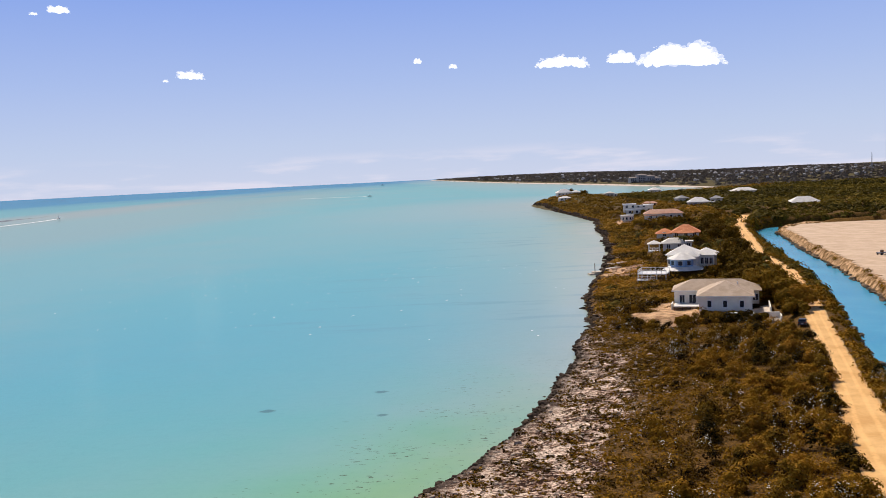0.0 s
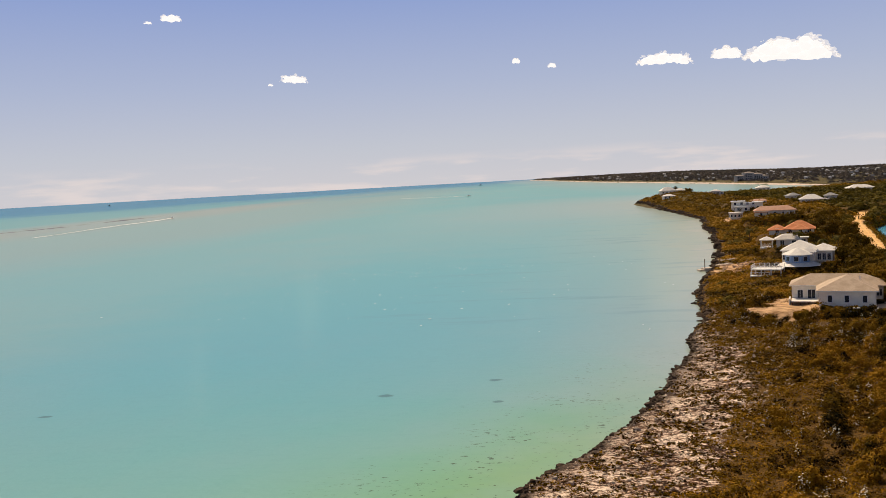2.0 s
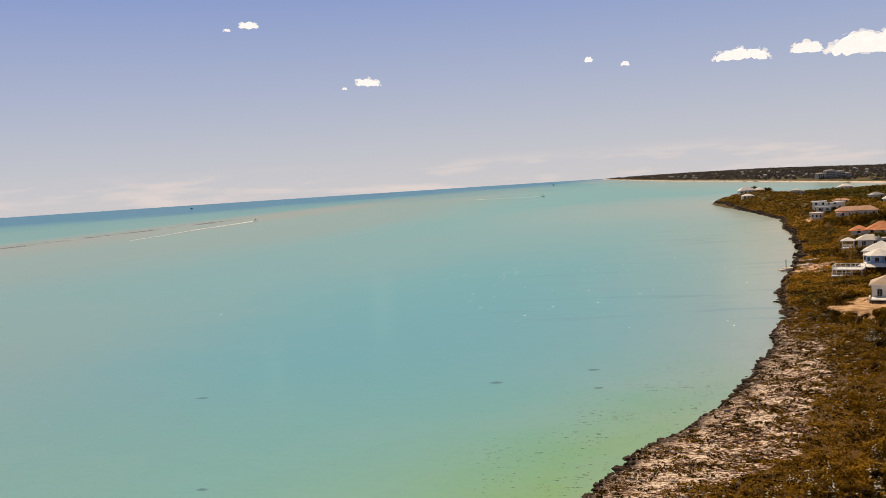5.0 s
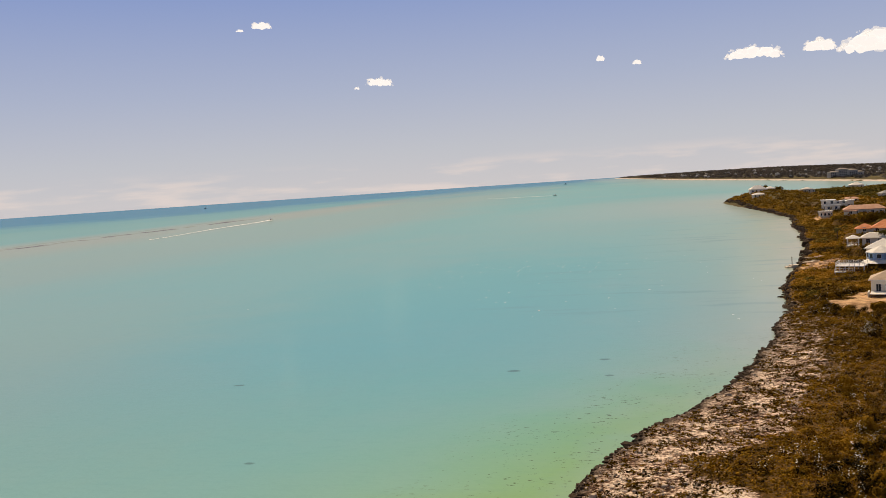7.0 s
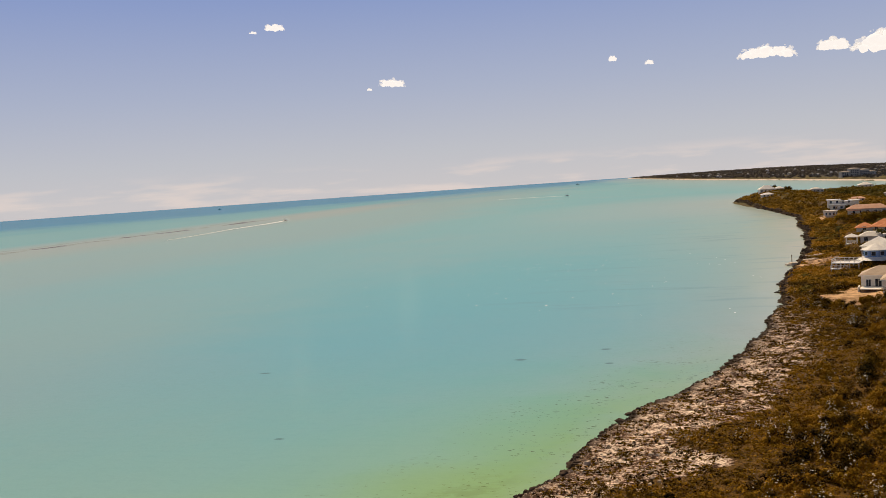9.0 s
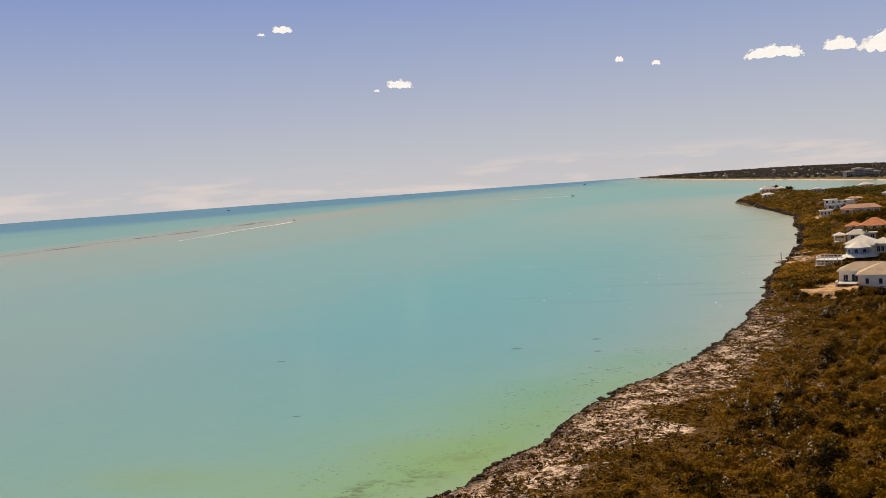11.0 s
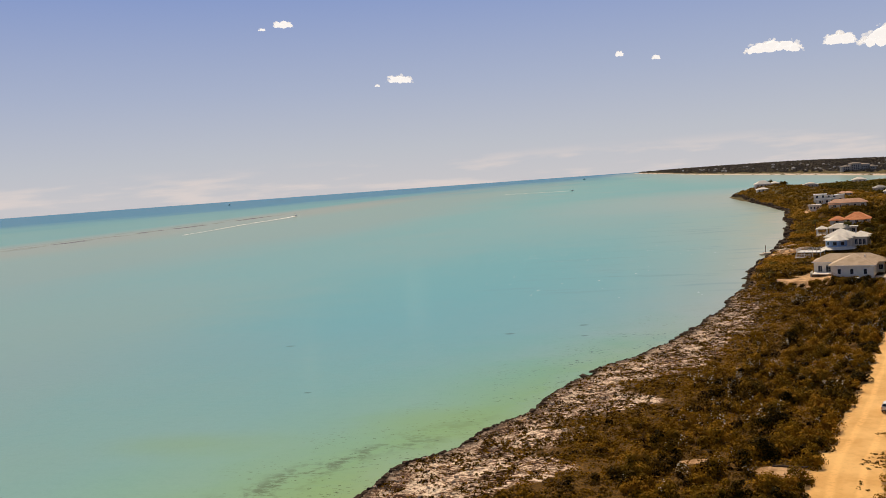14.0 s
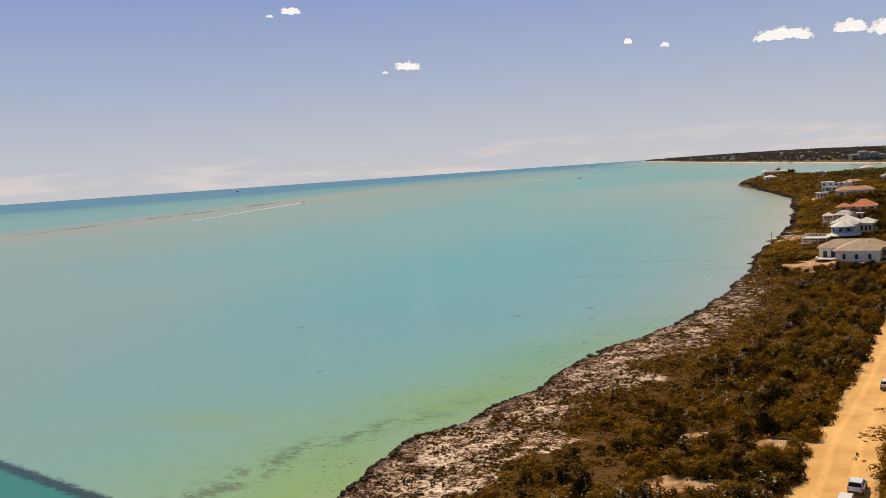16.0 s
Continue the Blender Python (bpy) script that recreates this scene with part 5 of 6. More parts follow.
# ---- trees ----
def tree(x, y, tall, wide, seed, hue=0.4, label="dark broad-leaved tree with a dense uneven crown"):
    rng = np.random.RandomState(seed)
    z = ground_at(x, y) - 0.1
    t = base_of("tree", x, y, z, 0, label, "tree")
    bm = bmesh.new()

    def limb(a, b, r0, r1):
        d = Vector(b) - Vector(a)
        m = Matrix.Translation((Vector(a) + Vector(b)) / 2) @ d.to_track_quat("Z", "Y").to_matrix().to_4x4()
        bmesh.ops.create_cone(bm, cap_ends=True, segments=7, radius1=r0, radius2=r1, depth=d.length, matrix=m)
    fork = (rng.uniform(-0.3, 0.3), rng.uniform(-0.3, 0.3), tall * 0.35)
    limb((0, 0, 0), fork, 0.05 * tall * 0.5, 0.035 * tall * 0.5)
    ends = []
    for k in range(5):
        a = k * 1.257 + rng.uniform(-0.4, 0.4)
        e = (fork[0] + math.cos(a) * wide * 0.55, fork[1] + math.sin(a) * wide * 0.55, tall * rng.uniform(0.55, 0.8))
        limb(fork, e, 0.03 * tall * 0.5, 0.01 * tall * 0.5)
        ends.append(e)
    part("trunk", bm, MAT["bark"], t)
    ends.append((0, 0, tall * 0.75))
    n = len(ends) * 3
    c = np.array([ends[k % len(ends)] for k in range(n)]) + rng.normal(0, wide * 0.16, (n, 3))
    r = rng.uniform(0.3, 0.5, n) * wide
    v, f, hu = leaves(rng, c[:, 0], c[:, 1], c[:, 2], r, r * 0.8, np.full(n, hue), np.full(n, 120), np.full(n, 0.34), -0.8)
    ob = new("crown", mesh_from("crown", v, f, MAT["tree_leaf"], (("hue", hu),)))
    ob.parent = t


def garden_bushes():
    """Thick bushes round the feet of the villas, on the side of the open scrub."""
    rng = np.random.RandomState(81)
    rows = []
    for x0, y0, x1, y1, deep, tall in ((72, 248.5, 83, 257, 3.0, 1.7), (63, 238, 78, 243, 3.5, 1.5), (76, 299.5, 88, 302, 2.2, 1.5), (83, 339, 104, 340, 3.0, 1.7), (82, 333, 100, 335, 2.5, 1.3),
                                       (101, 446, 127, 446, 4.0, 2.6), (107, 531, 124, 534, 4.0, 2.6), (112, 540, 132, 549, 3.0, 2.0), (170, 604, 192, 604, 4.0, 2.2),
                                       (54, 184.6, 64, 180.6, 1.4, 0.8), (71.5, 176, 73.5, 200, 1.6, 2.0), (64, 318, 72, 305, 3.0, 0.9)):
        n = int(math.hypot(x1 - x0, y1 - y0) * 1.6)
        t = rng.rand(n)
        rows.append(np.stack([x0 + (x1 - x0) * t + rng.normal(0, 0.4, n), y0 + (y1 - y0) * t + rng.uniform(-0.5, 0.5, n) * deep, rng.uniform(0.6, 1.2, n) * (0.6 + 0.3 * tall), tall * rng.uniform(0.7, 1.15, n)]))
    x, y, r, h = np.concatenate(rows, 1)
    hue = np.clip(rng.normal(0.38, 0.2, len(x)), 0, 1)
    plant("garden_bushes", "dark green garden bushes round the villas", [lumps(rng, x, y, r, h, hue, np.full(len(x), 150), np.full(len(x), 0.24), 0.15, 6)], MAT["tree_leaf"], 12, "bushes")


garden_bushes()


def palm_thing(seed):
    rng = np.random.RandomState(seed)
    t = base_of("palm_tree", 0, 0, 0, 0, "coconut palm with drooping green fronds", "palm tree")
    bm = bmesh.new()
    pts = [Vector((0.5 * (k / 6) ** 2, 0, 5.2 * k / 6)) for k in range(7)]
    for k in range(6):
        d = pts[k + 1] - pts[k]
        bmesh.ops.create_cone(bm, cap_ends=True, segments=7, radius1=0.19 - 0.015 * k, radius2=0.175 - 0.015 * k, depth=d.length * 1.05,
                              matrix=Matrix.Translation((pts[k] + pts[k + 1]) / 2) @ d.to_track_quat("Z", "Y").to_matrix().to_4x4())
    part("trunk", bm, MAT["bark"], t)
    for k in range(14):
        a, lift, ln = k * 2.4, rng.uniform(-0.1, 0.9), rng.uniform(2.0, 2.8)
        vs, fs = [], []
        for j in range(9):
            s = j / 8
            px, pz = ln * s * math.cos(lift * 0.6), ln * (lift * s - 0.95 * s * s)
            w = 0.42 * math.sin(math.pi * min(1, s * 0.9 + 0.12))
            vs += [(px, -w, pz - 0.18 * w), (px, 0, pz), (px, w, pz - 0.18 * w)]
        for j in range(8):
            b = j * 3
            fs += [(b, b + 1, b + 4, b + 3), (b + 1, b + 2, b + 5, b + 4)]
        m = Matrix.Translation(pts[-1]) @ pose(0, 0, 0, 0, 0, math.degrees(a))
        vs = [m @ Vector(p) for p in vs]
        ob = new("frond", mesh_from("frond", [tuple(p) for p in vs], fs, MAT["palm_leaf"], (("hue", [0.2 + 0.5 * (k % 5) / 5] * len(vs)),)))
        ob.parent = t
    return t


def trees():
    for k, (x, y, h, w, hue) in enumerate([(74.8, 200, 6.6, 5.2, 0.42), (73.6, 192, 5.6, 4.4, 0.5), (71.6, 203, 5.6, 4.4, 0.38), (76.8, 205, 5.2, 3.8, 0.6), (75.2, 184.5, 4.4, 3.0, 0.8), (78, 213, 4.6, 3.4, 0.5),
                                           (48.6, 180.2, 2.0, 1.5, 0.7), (63.6, 177.4, 2.0, 1.4, 0.3), (88, 238, 4.2, 3.0, 0.6), (93, 262, 5.0, 3.6, 0.3), (100, 300, 6, 4.2, 0.3),
                                           (112, 345, 6, 4.4, 0.3), (116, 372, 6.5, 4.6, 0.25), (121, 395, 6.5, 4.6, 0.3), 
                                           (130, 430, 7, 5, 0.3), (112, 430, 6, 4.4, 0.35), (79, 224, 4.6, 3.4, 0.4), (83, 236, 5, 3.6, 0.3), (86, 250, 5.2, 3.8, 0.35), (89, 270, 5.6, 4, 0.25), (92, 282, 5, 3.6, 0.3), (98, 296, 6, 4.4, 0.2), (110, 356, 6.5, 4.6, 0.25), (117, 388, 6.5, 4.6, 0.2), (124, 410, 6.5, 4.6, 0.25), (76, 218, 4.2, 3.0, 0.6), (127, 880, 6, 3.4, 0.2), (138, 868, 5, 3.4, 0.2), (72.4, 186, 4.0, 3.2, 0.45), (71.6, 179.6, 3.0, 2.6, 0.5), (70, 222, 3.0, 3.0, 0.35), (74, 229, 3.4, 3.2, 0.3), (78.5, 233, 3.8, 3.4, 0.3), (66, 228, 2.6, 2.8, 0.4), (82, 244, 4.4, 3.6, 0.25), (84.5, 262, 4.8, 3.8, 0.25), (88.5, 255, 4.6, 3.6, 0.35), (104, 366, 6.0, 4.6, 0.2)]):
        tree(x, y, h, w, 100 + k, hue)
    first = palm_thing(5)
    spots = [(88, 297, 40), (96, 306, 100), (84, 230, 200), (90, 248, 10), (94, 352, 60), (108, 402, 150), (82, 372, 250), (83, 305, 130)]
    for k, (x, y, a) in enumerate(spots):
        m = pose(x, y, ground_at(x, y) - 0.1, 0, 0, a)
        ob = first if k == 0 else copy_thing(first, m)
        ob.matrix_basis = m
        tagged(ob, group="palms by the villas")


trees()


# ---- vehicles on the sandy track ----
def car(x, y, turn, paint, label, length=4.5, tall=1.62, vanlike=False):
    t = base_of("car", x, y, ground_at(x, y) + 0.12, turn, label, "car")
    t.matrix_world = t.matrix_world @ Matrix.Diagonal((0.8, 0.8, 0.8, 1))
    w, L = 0.86, length / 2
    nose = 0.92 if not vanlike else 1.0
    outline = [(-L, 0.42), (-L, 0.95), (-L + 0.12, 1.05), (L - 1.05, 1.02), (L - 0.25, nose - 0.1), (L, 0.72), (L, 0.4), (L - 0.3, 0.3), (-L + 0.3, 0.3)]
    bm = bmesh.new()
    sides = []
    for s in (-1, 1):
        sides.append([bm.verts.new((px, s * w * (0.95 if pz > 0.9 else 1.0), pz)) for px, pz in outline])
    bm.faces.new(sides[0][::-1]), bm.faces.new(sides[1])
    for k in range(len(outline)):
        j = (k + 1) % len(outline)
        bm.faces.new((sides[0][k], sides[0][j], sides[1][j], sides[1][k]))
    bmesh.ops.bevel(bm, geom=list(bm.edges), offset=0.06, segments=2, affect="EDGES")
    body = part("body", bm, paint, t)
    back, front = -L + 0.2, (L - 1.15 if not vanlike else L - 0.7)
    roof0, roof1 = back + (0.35 if not vanlike else 0.12), front - (0.75 if not vanlike else 0.4)
    bm = bmesh.new()
    low = [bm.verts.new(p) for p in ((back, -0.84, 1.0), (front, -0.84, 1.0), (front, 0.84, 1.0), (back, 0.84, 1.0))]
    top = [bm.verts.new(p) for p in ((roof0, -0.68, tall - 0.06), (roof1, -0.68, tall - 0.06), (roof1, 0.68, tall - 0.06), (roof0, 0.68, tall - 0.06))]
    for k in range(4):
        bm.faces.new((low[k], low[(k + 1) % 4], top[(k + 1) % 4], top[k]))
    bm.faces.new(top)
    part("windows", bm, MAT["pane"], t, "dark tinted glass")
    part("roof", boxed(roof0 - 0.08, roof1 + 0.1, -0.72, 0.72, tall - 0.08, tall, bevel=0.03), paint, t)
    for px, ps in ((roof0 - 0.02, back), (roof1, front), ((roof0 + roof1) / 2, (back + front) / 2)):
        for s in (-1, 1):
            bm = bmesh.new()
            a, b = Vector((ps, s * 0.855, 0.98)), Vector((px, s * 0.7, tall - 0.05))
            d = b - a
            bmesh.ops.create_cube(bm, size=1, matrix=Matrix.Translation((a + b) / 2) @ d.to_track_quat("Z", "Y").to_matrix().to_4x4() @ Matrix.Diagonal((0.1, 0.06, d.length, 1)))
            part("pillar", bm, paint, t)
    for px in (-L + 0.85, L - 0.9):
        for s in (-1, 1):
            bm = bmesh.new()
            bmesh.ops.create_cone(bm, cap_ends=True, segments=18, radius1=0.34, radius2=0.34, depth=0.24, matrix=pose(px, s * 0.82, 0.24, 90, 0, 0))
            bmesh.ops.bevel(bm, geom=[e for e in bm.edges if e.calc_face_angle(0) > 1], offset=0.04, segments=1, affect="EDGES")
            wheel = part("wheel", bm, MAT["rubber"], t)
            bm = bmesh.new()
            bmesh.ops.create_cone(bm, cap_ends=True, segments=14, radius1=0.2, radius2=0.17, depth=0.03, matrix=pose(px, s * 0.95, 0.24, -90 * s, 0, 0))
            part("rim", bm, MAT["steel"], wheel)
    for s in (-1, 1):
        part("tail_light", boxed(-L - 0.02, -L + 0.05, s * 0.76 - 0.08, s * 0.76 + 0.08, 0.74, 0.98), MAT["red"], t)
        part("headlight", boxed(L - 0.1, L + 0.015, s * 0.66 - 0.17, s * 0.66 + 0.17, 0.62, 0.78), MAT["trim"], t)
        part("mirror", boxed(front - 0.35, front - 0.15, s * 0.98 - 0.1, s * 0.98 + 0.1, 1.0, 1.16), paint, t)
    part("bumper", boxed(-L - 0.06, -L + 0.1, -0.85, 0.85, 0.32, 0.55, bevel=0.03), MAT["dark_car"], t)
    part("number_plate", boxed(-L - 0.075, -L - 0.061, -0.26, 0.26, 0.6, 0.72), MAT["trim"], t)


car(23.6, 13.2, 70, MAT["white_car"], "white estate car with dark windows on the sandy track", 4.1, 1.56)
car(21.5, 8.0, 70, MAT["white_car"], "white van-like car parked on the sandy track", 4.2, 1.75, True)
car(35.6, 52.5, 68, MAT["white_car"], "white car with dark windows parked by the scrub", 4.3, 1.5)
car(67.6, 166.5, 65, MAT["dark_car"], "dark grey car parked beside the house", 4.2, 1.55)


# ---- by the track: fence, log, stump ----
def fence():
    f = base_of("fence", 26.0, 10.4, ground_at(26, 10.4), 68, "leaning weathered timber slat fence beside the track", "fence")
    for k in range(22):
        lean = 7 * math.sin(k * 1.7)
        bm = boxed(-0.05, 0.05, -0.02, 0.02, -0.15, 1.0 + 0.12 * math.sin(k * 2.3))
        bmesh.ops.transform(bm, matrix=pose(k * 0.3, 0, 0, 0, lean, 0), verts=bm.verts)
        part("slat", bm, MAT["deck"], f)
    for z in (0.3, 0.75):
        part("rail", boxed(-0.1, 6.5, 0.02, 0.06, z, z + 0.08), MAT["wood"], f)


def log(x, y, ln, turn, label):
    t = base_of("log", x, y, ground_at(x, y) + 0.14, turn, label, "log")
    bm = bmesh.new()
    for k in range(8):
        bmesh.ops.create_cone(bm, cap_ends=True, segments=8, radius1=0.16 - 0.01 * k, radius2=0.15 - 0.01 * k, depth=ln / 8 * 1.03, matrix=pose(ln * (k + 0.5) / 8 - ln / 2, 0.05 * math.sin(k * 1.1), 0.03 * math.sin(k), 0, 90, 0))
    part("trunk", bm, MAT["bark"], t)


fence()
log(19.6, 28.6, 4.2, -4, "fallen bleached trunk at the edge of the track")
log(29.2, 24.8, 1.6, 60, "short dark log beside the track")


# ---- shore works ----
def jetty():
    j = base_of("jetty", 52.2, 293, 0.6, 8, "small concrete landing with a mooring post on the rocks", "jetty")
    part("slab", boxed(-3.5, 2.6, -1.6, 1.6, -1.2, 0.35), MAT["deck"], j)
    part("step", boxed(-5.0, -3.51, -1.2, 1.2, -1.4, -0.1), MAT["deck"], j)
    part("post", boxed(-2.9, -2.7, -0.1, 0.1, 0.35, 3.2), MAT["wood"], j)


def slab_walk(x, y, turn, ln, label):
    t = base_of("slab_path", x, y, ground_at(x, y), turn, label, "path")
    for k in range(int(ln / 2)):
        part("slab", boxed(k * 2.05, k * 2.05 + 2.0, -1.3, 1.3, -0.5, 0.2 + 0.12 * k), MAT["deck"], t)


jetty()
slab_walk(53.2, 296.5, 14, 6, "pale concrete landing slab on the dark shore rocks")
slab_walk(79.5, 440, 12, 6, "pale concrete landing slab on the dark shore rocks")
slab_walk(56.5, 311, 10, 8, "pale concrete ledge above the rocks")
slab_walk(67.3, 364, 16, 8, "pale concrete ledge above the rocks")
slab_walk(88, 470, 58, 34, "pale stone steps climbing from the shore")


# ---- boats and marks on the water ----
def boat(x, y, turn, s, label, dark=False):
    b = base_of("boat", x, y, -0.15 + float(far_rise(x, y)), turn, label, "boat")
    bm = bmesh.new()
    secs = [(-4, 1.2), (-1, 1.35), (2, 1.1), (3.6, 0.5), (4.6, 0.03)]
    rows = [[bm.verts.new(p) for p in ((px * s, -w * s, 1.0 * s), (px * s, -w * 0.6 * s, 0), (px * s, w * 0.6 * s, 0), (px * s, w * s, 1.0 * s))] for px, w in secs]
    for a, c in zip(rows, rows[1:]):
        for k in range(3):
            bm.faces.new((a[k], a[k + 1], c[k + 1], c[k]))
        bm.faces.new((a[3], a[0], c[0], c[3]))
    bm.faces.new(rows[0])
    bm.faces.new(rows[-1])
    part("hull", bm, MAT["dark_car"] if dark else MAT["trim"], b)
    part("cabin", boxed(-1.2 * s, 1.4 * s, -0.8 * s, 0.8 * s, 1.0 * s, 2.3 * s, bevel=0.1 * s), MAT["dark_car"] if dark else MAT["trim"], b)
    part("windscreen", boxed(1.41 * s, 1.5 * s, -0.7 * s, 0.7 * s, 1.4 * s, 2.1 * s), MAT["pane"], b)
    part("mast", boxed(-0.1 * s, 0.1 * s, -0.1 * s, 0.1 * s, 2.3 * s, 4.6 * s), MAT["steel"], b)


def wake(x0, y0, x1, y1, w0, w1, seed):
    rng = np.random.RandomState(seed)
    n = 60
    s = np.linspace(0, 1, n)
    nx, ny = -(y1 - y0), x1 - x0
    ln = math.hypot(nx, ny)
    nx, ny = nx / ln, ny / ln
    w = (w0 + (w1 - w0) * s) * rng.uniform(0.55, 1.2, n) * (1 - 0.75 * s)
    sway = 3 * np.sin(s * 9)
    cx, cy = x0 + (x1 - x0) * s + nx * sway, y0 + (y1 - y0) * s + ny * sway
    v = np.stack([np.stack([cx - nx * w, cy - ny * w, 0.06 + 0 * s], 1), np.stack([cx, cy, 0.25 + 0 * s], 1), np.stack([cx + nx * w, cy + ny * w, 0.06 + 0 * s], 1)], 1).reshape(-1, 3)
    ob = new("boat_wake", mesh_from("boat_wake", v, grid_faces(3, n), MAT["foam"]))
    tagged(ob, "thin white wake of foam behind a motor boat", "wake", kind="stuff")


boat(-538.9, 1222, 80, 1.0, "small white motor boat with a foaming wake")
wake(-538.5, 1217, -493, 790, 6.0, 4.0, 1)
boat(-144, 1702, -20, 1.0, "small white motor boat with a foaming wake")
wake(-150, 1705, -290, 1775, 5.0, 3.0, 2)
boat(-1634, 3164, 20, 1.4, "dark fishing boat far out at sea", True)
boat(-246, 3547, 0, 1.4, "dark fishing boat far out at sea", True)


# ---- far shore ----
def far_houses():
    rng = np.random.RandomState(61)
    kinds = []
    for wall, roof, label in (("far_pale", "far_pale", "far white house with a pale hip roof"), ("far_wall", "far_pale", "far cream house with a pale hip roof"), ("far_wall", "far_brown", "far house with a dull brown hip roof"), ("far_wall", "far_wall", "far house with a grey hip roof")):
        h = base_of("house", 0, 0, 0, 0, label)
        part("wall", boxed(-8, 8, -5, 5, -6, 4.5), MAT[wall], h)
        part("roof", hip(bmesh.new(), -8, 8, -5, 5, 4.5, 3.0, 0.8), MAT[roof], h)
        for x in (-5, 0, 5):
            part("window", boxed(x - 1, x + 1, -5.06, -5.003, 1.0, 2.8), MAT["pane"], h)
        kinds.append(h)
    made = 0
    while made < 270:
        y = 1300 + 2200 * rng.rand() ** 1.3
        x = rng.uniform(-40, 0.5 * y + 200)
        if float(vnoise(x, y, 170.0, 44)) < 0.36:
            continue
        d = float(inland(np.array([x]), np.array([y]))[0])
        if d < 35:
            continue
        k = rng.choice([0, 0, 0, 1, 1, 2, 3])
        big = rng.choice([0.12, 0.15, 0.18, 0.22, 0.32]) * rng.uniform(0.85, 1.15) * (1 + (y - 1300) / 2500)
        m = pose(x, y, ground_at(x, y) + 2.2 + 1.6 * big, 0, 0, rng.uniform(-40, 40)) @ Matrix.Diagonal((big, big, big, 1))
        ob = kinds[k] if kinds[k].get("set") is None else copy_thing(kinds[k], m)
        kinds[k]["set"] = 1
        ob.matrix_basis = m
        tagged(ob, group="houses on the far shore")
        made += 1
    for k in kinds:
        del k["set"]


def resort():
    r = base_of("resort", 372, 1630, ground_at(372, 1630) - 1, 12, "pale grey resort block of several storeys", "hotel")
    for k, (x, w, h) in enumerate([(-26, 14, 10), (-11, 17, 14.5), (7, 15, 12), (23, 10, 8)]):
        part("wall", boxed(x, x + w, 0, 14, -3, h), MAT["far_wall"], r)
        part("roof", hip(bmesh.new(), x, x + w, 0, 14, h, 2.2, 0.6), MAT["far_brown"], r)
        for f in range(int(h / 3.1)):
            for j in range(int(w / 3.6)):
                part("window", boxed(x + 1 + j * 3.6, x + 3 + j * 3.6, -0.06, -0.003, 0.8 + 3.1 * f, 2.6 + 3.1 * f), MAT["pane"], r)


def mast():
    z = ground_at(1139, 2337)
    m = base_of("radio_mast", 1139, 2337, z, 0, "thin steel radio mast on the far hill", "mast")
    for a in range(3):
        c, s = math.cos(a * 2.094), math.sin(a * 2.094)
        bm = bmesh.new()
        p0, p1 = Vector((c * 1.6, s * 1.6, -2)), Vector((c * 0.4, s * 0.4, 40 - z))
        d = p1 - p0
        bmesh.ops.create_cone(bm, cap_ends=True, segments=6, radius1=0.4, radius2=0.25, depth=d.length, matrix=Matrix.Translation((p0 + p1) / 2) @ d.to_track_quat("Z", "Y").to_matrix().to_4x4())
        part("leg", bm, MAT["steel"], m)
    for k in range(8):
        h = (k + 1) * (38 - z) / 9
        r = 1.6 - 1.2 * h / (40 - z)
        part("brace", prism(bmesh.new(), 0, 0, r, h, h + 0.35, 3), MAT["steel"], m)


def trailer():
    t = base_of("trailer", 145, 291, ground_at(145, 291), 15, "small dark trailer standing on the levelled sand", "trailer")
    part("tray", boxed(-1.8, 1.8, -0.8, 0.8, 0.6, 0.9), MAT["dark_car"], t)
    part("load", boxed(-0.4, 0.3, -0.5, 0.5, 0.9, 1.7, bevel=0.1), MAT["wood"], t)
    for px in (-1.0, 1.0):
        for s in (-1, 1):
            bm = bmesh.new()
            bmesh.ops.create_cone(bm, cap_ends=True, segments=14, radius1=0.35, radius2=0.35, depth=0.2, matrix=pose(px, s * 0.9, 0.33, 90, 0, 0))
            part("wheel", bm, MAT["rubber"], t)


far_houses()
resort()
mast()
trailer()


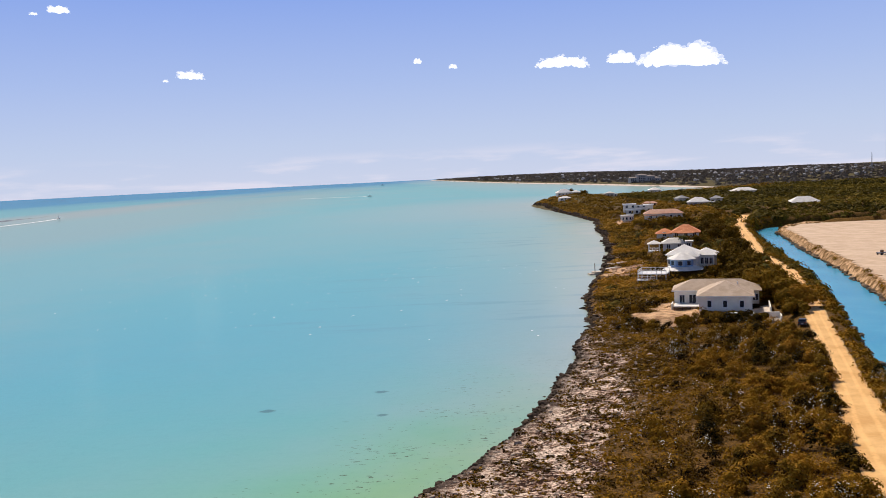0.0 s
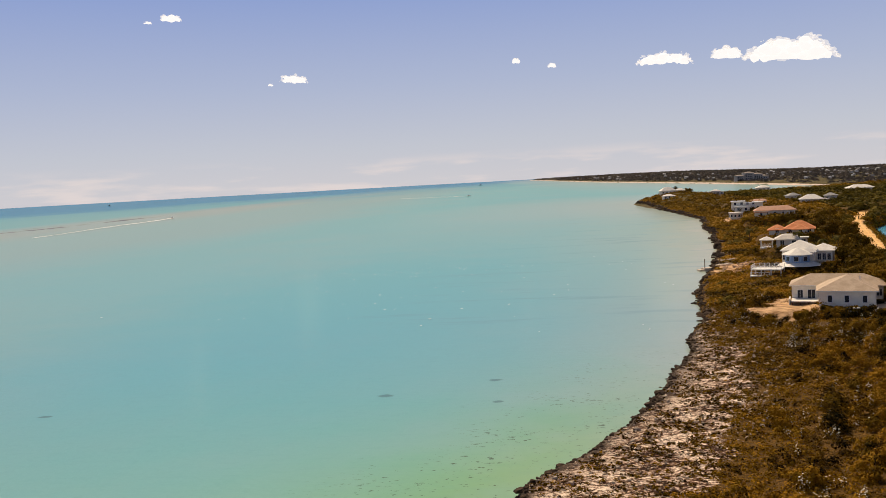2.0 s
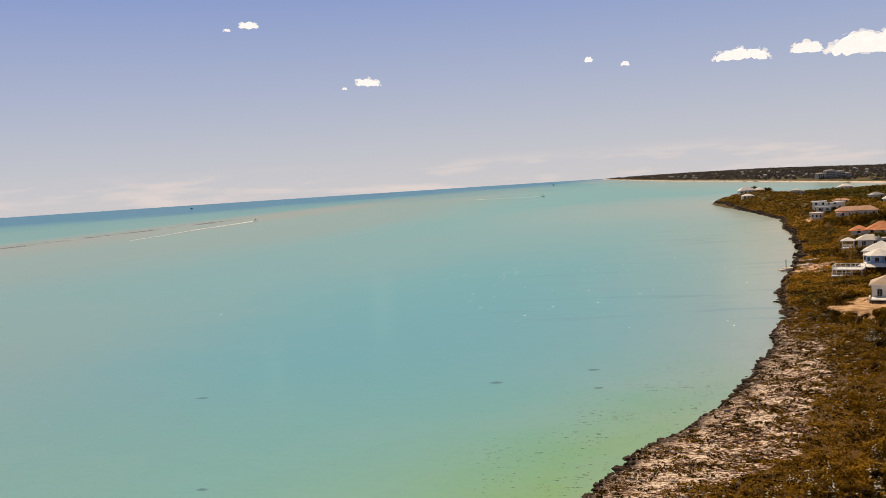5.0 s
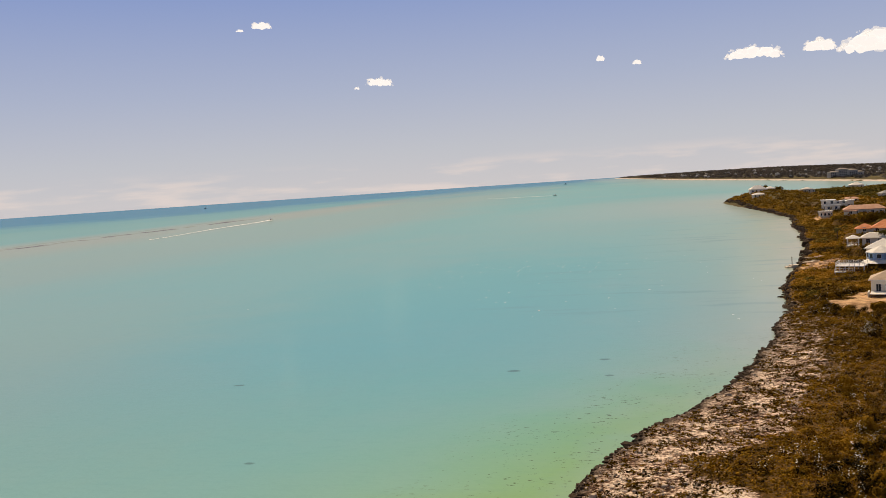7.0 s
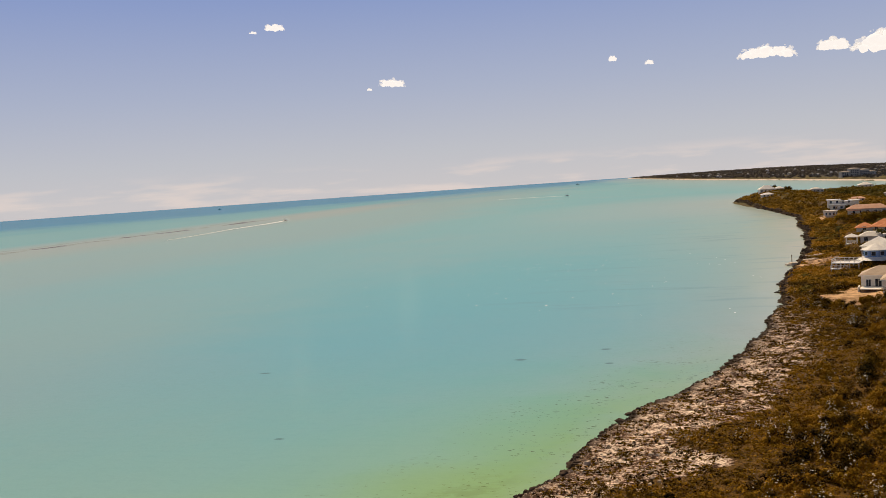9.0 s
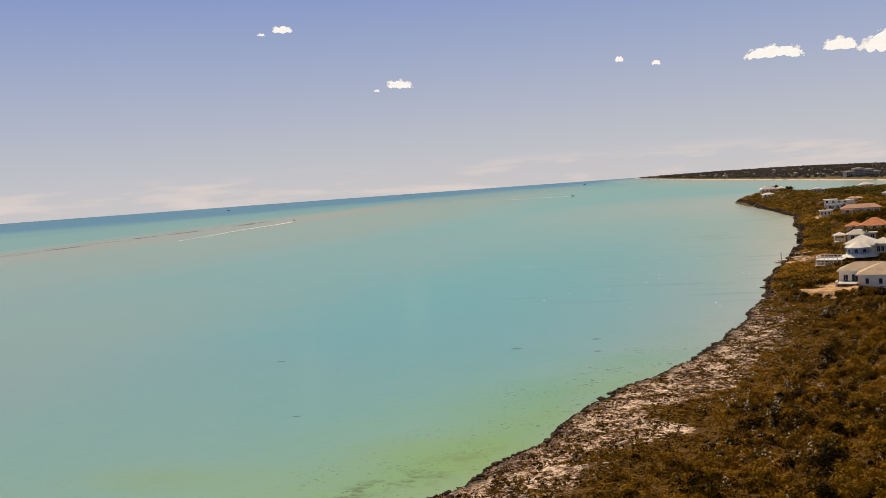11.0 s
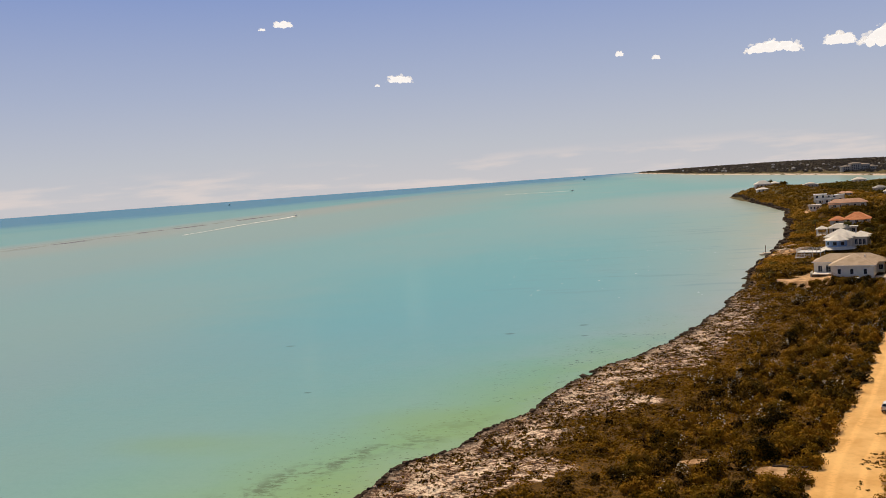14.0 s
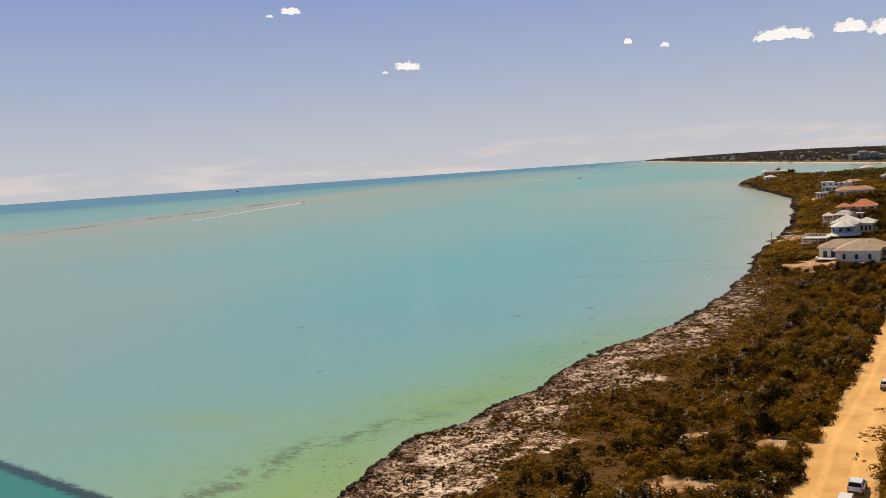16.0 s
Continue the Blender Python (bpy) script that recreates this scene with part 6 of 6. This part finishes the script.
# ---- clouds ----
def cloud(x, y, z, width, tall, seed, thin=1.0):
    """A heap of puffs on a flat base, with thin wisps round it."""
    rng = np.random.RandomState(seed)
    tall, width = tall * 0.74, width * 0.86
    bm = bmesh.new()

    def puffs(n, lo, hi, spread, detail, slot):
        for k in range(n):
            u = rng.uniform(-1, 1)
            top = (1 - abs(u) ** 5) * (0.72 + 0.28 * math.sin(u * 4 + seed) ** 2)
            r = tall * rng.uniform(lo, hi) * (0.4 + 0.6 * top)
            c = (u * width / 2 * spread, rng.uniform(-1, 1) * width * 0.16, tall * 0.12 + r * 0.4 + rng.uniform(0, 1) ** 0.8 * max(0, tall * top * spread - r))
            made = bmesh.ops.create_icosphere(bm, subdivisions=detail, radius=1, matrix=Matrix.LocRotScale(c, None, (r * rng.uniform(1.2, 2.2), r * 1.2, r)))
            for f in {f for v in made["verts"] for f in v.link_faces}:
                f.material_index = slot
    puffs(int(110 * thin), 0.1, 0.27, 0.86, 2, 0)
    puffs(int(60 * thin), 0.08, 0.2, 1.08, 2, 1)
    puffs(int(120 * thin), 0.03, 0.08, 1.1, 1, 1)
    for v in bm.verts:
        q = v.co / (tall * 0.16)
        v.co += noise.noise_vector(q) * tall * 0.06 + noise.noise_vector(q * 3.1) * tall * 0.025
    me = bpy.data.meshes.new("cloud")
    bm.to_mesh(me)
    bm.free()
    me.polygons.foreach_set("use_smooth", np.ones(len(me.polygons), bool))
    me.materials.append(MAT["cloud"])
    me.materials.append(MAT["wisp"])
    ob = new("cloud", me)
    ob.matrix_world = pose(x, y, z, 0, 3.5, math.degrees(math.atan2(-x, y)))
    tagged(ob, "small bright white fair-weather cumulus cloud", "cloud", "clouds over the bay")


cloud(1237, 4522, 522, 470, 150, 3)
cloud(948, 4592, 562, 155, 76, 8)
cloud(650, 4644, 556, 305, 84, 5)
cloud(-107, 4689, 622, 44, 34, 9, 0.5)
cloud(79, 4689, 588, 50, 30, 12, 0.4)
cloud(-1262, 4515, 578, 155, 54, 14, 0.6)
cloud(-1380, 4490, 566, 30, 18, 15, 0.3)
cloud(-1820, 4320, 902, 110, 46, 17, 0.6)
cloud(-1925, 4280, 890, 46, 18, 18, 0.3)


# ---- white flecks out in the bay that paint the sun's glints ----
def glint_flecks():
    rng = np.random.RandomState(77)
    n = 150
    x = rng.normal(-45, 42, n)
    y = 325 + rng.normal(0, 16, n) - 0.15 * x + np.where(rng.rand(n) < 0.35, rng.uniform(-130, 0, n), 0)
    s = rng.uniform(0.22, 0.5, n)
    p = np.stack([x, y, np.full(n, 0.1)], 1)
    a, b, c = np.array([0.8, 0.15, 0]), np.array([-0.1, 0.9, 0]), np.array([0, 0, 0.06])
    v = np.stack([p - a * s[:, None], p - b * s[:, None], p + a * s[:, None], p + b * s[:, None], p + c * s[:, None]], 1).reshape(-1, 3)
    k = 5 * np.arange(n)[:, None]
    f = np.concatenate([k + np.array(q) for q in ((0, 1, 4), (1, 2, 4), (2, 3, 4), (3, 0, 4))])
    ob = new("glint_flecks", mesh_from("glint_flecks", v, f, MAT["foam"]))
    tagged(ob, "tiny white flecks painted as sun glints on the sea", "waves", kind="stuff")


glint_flecks()
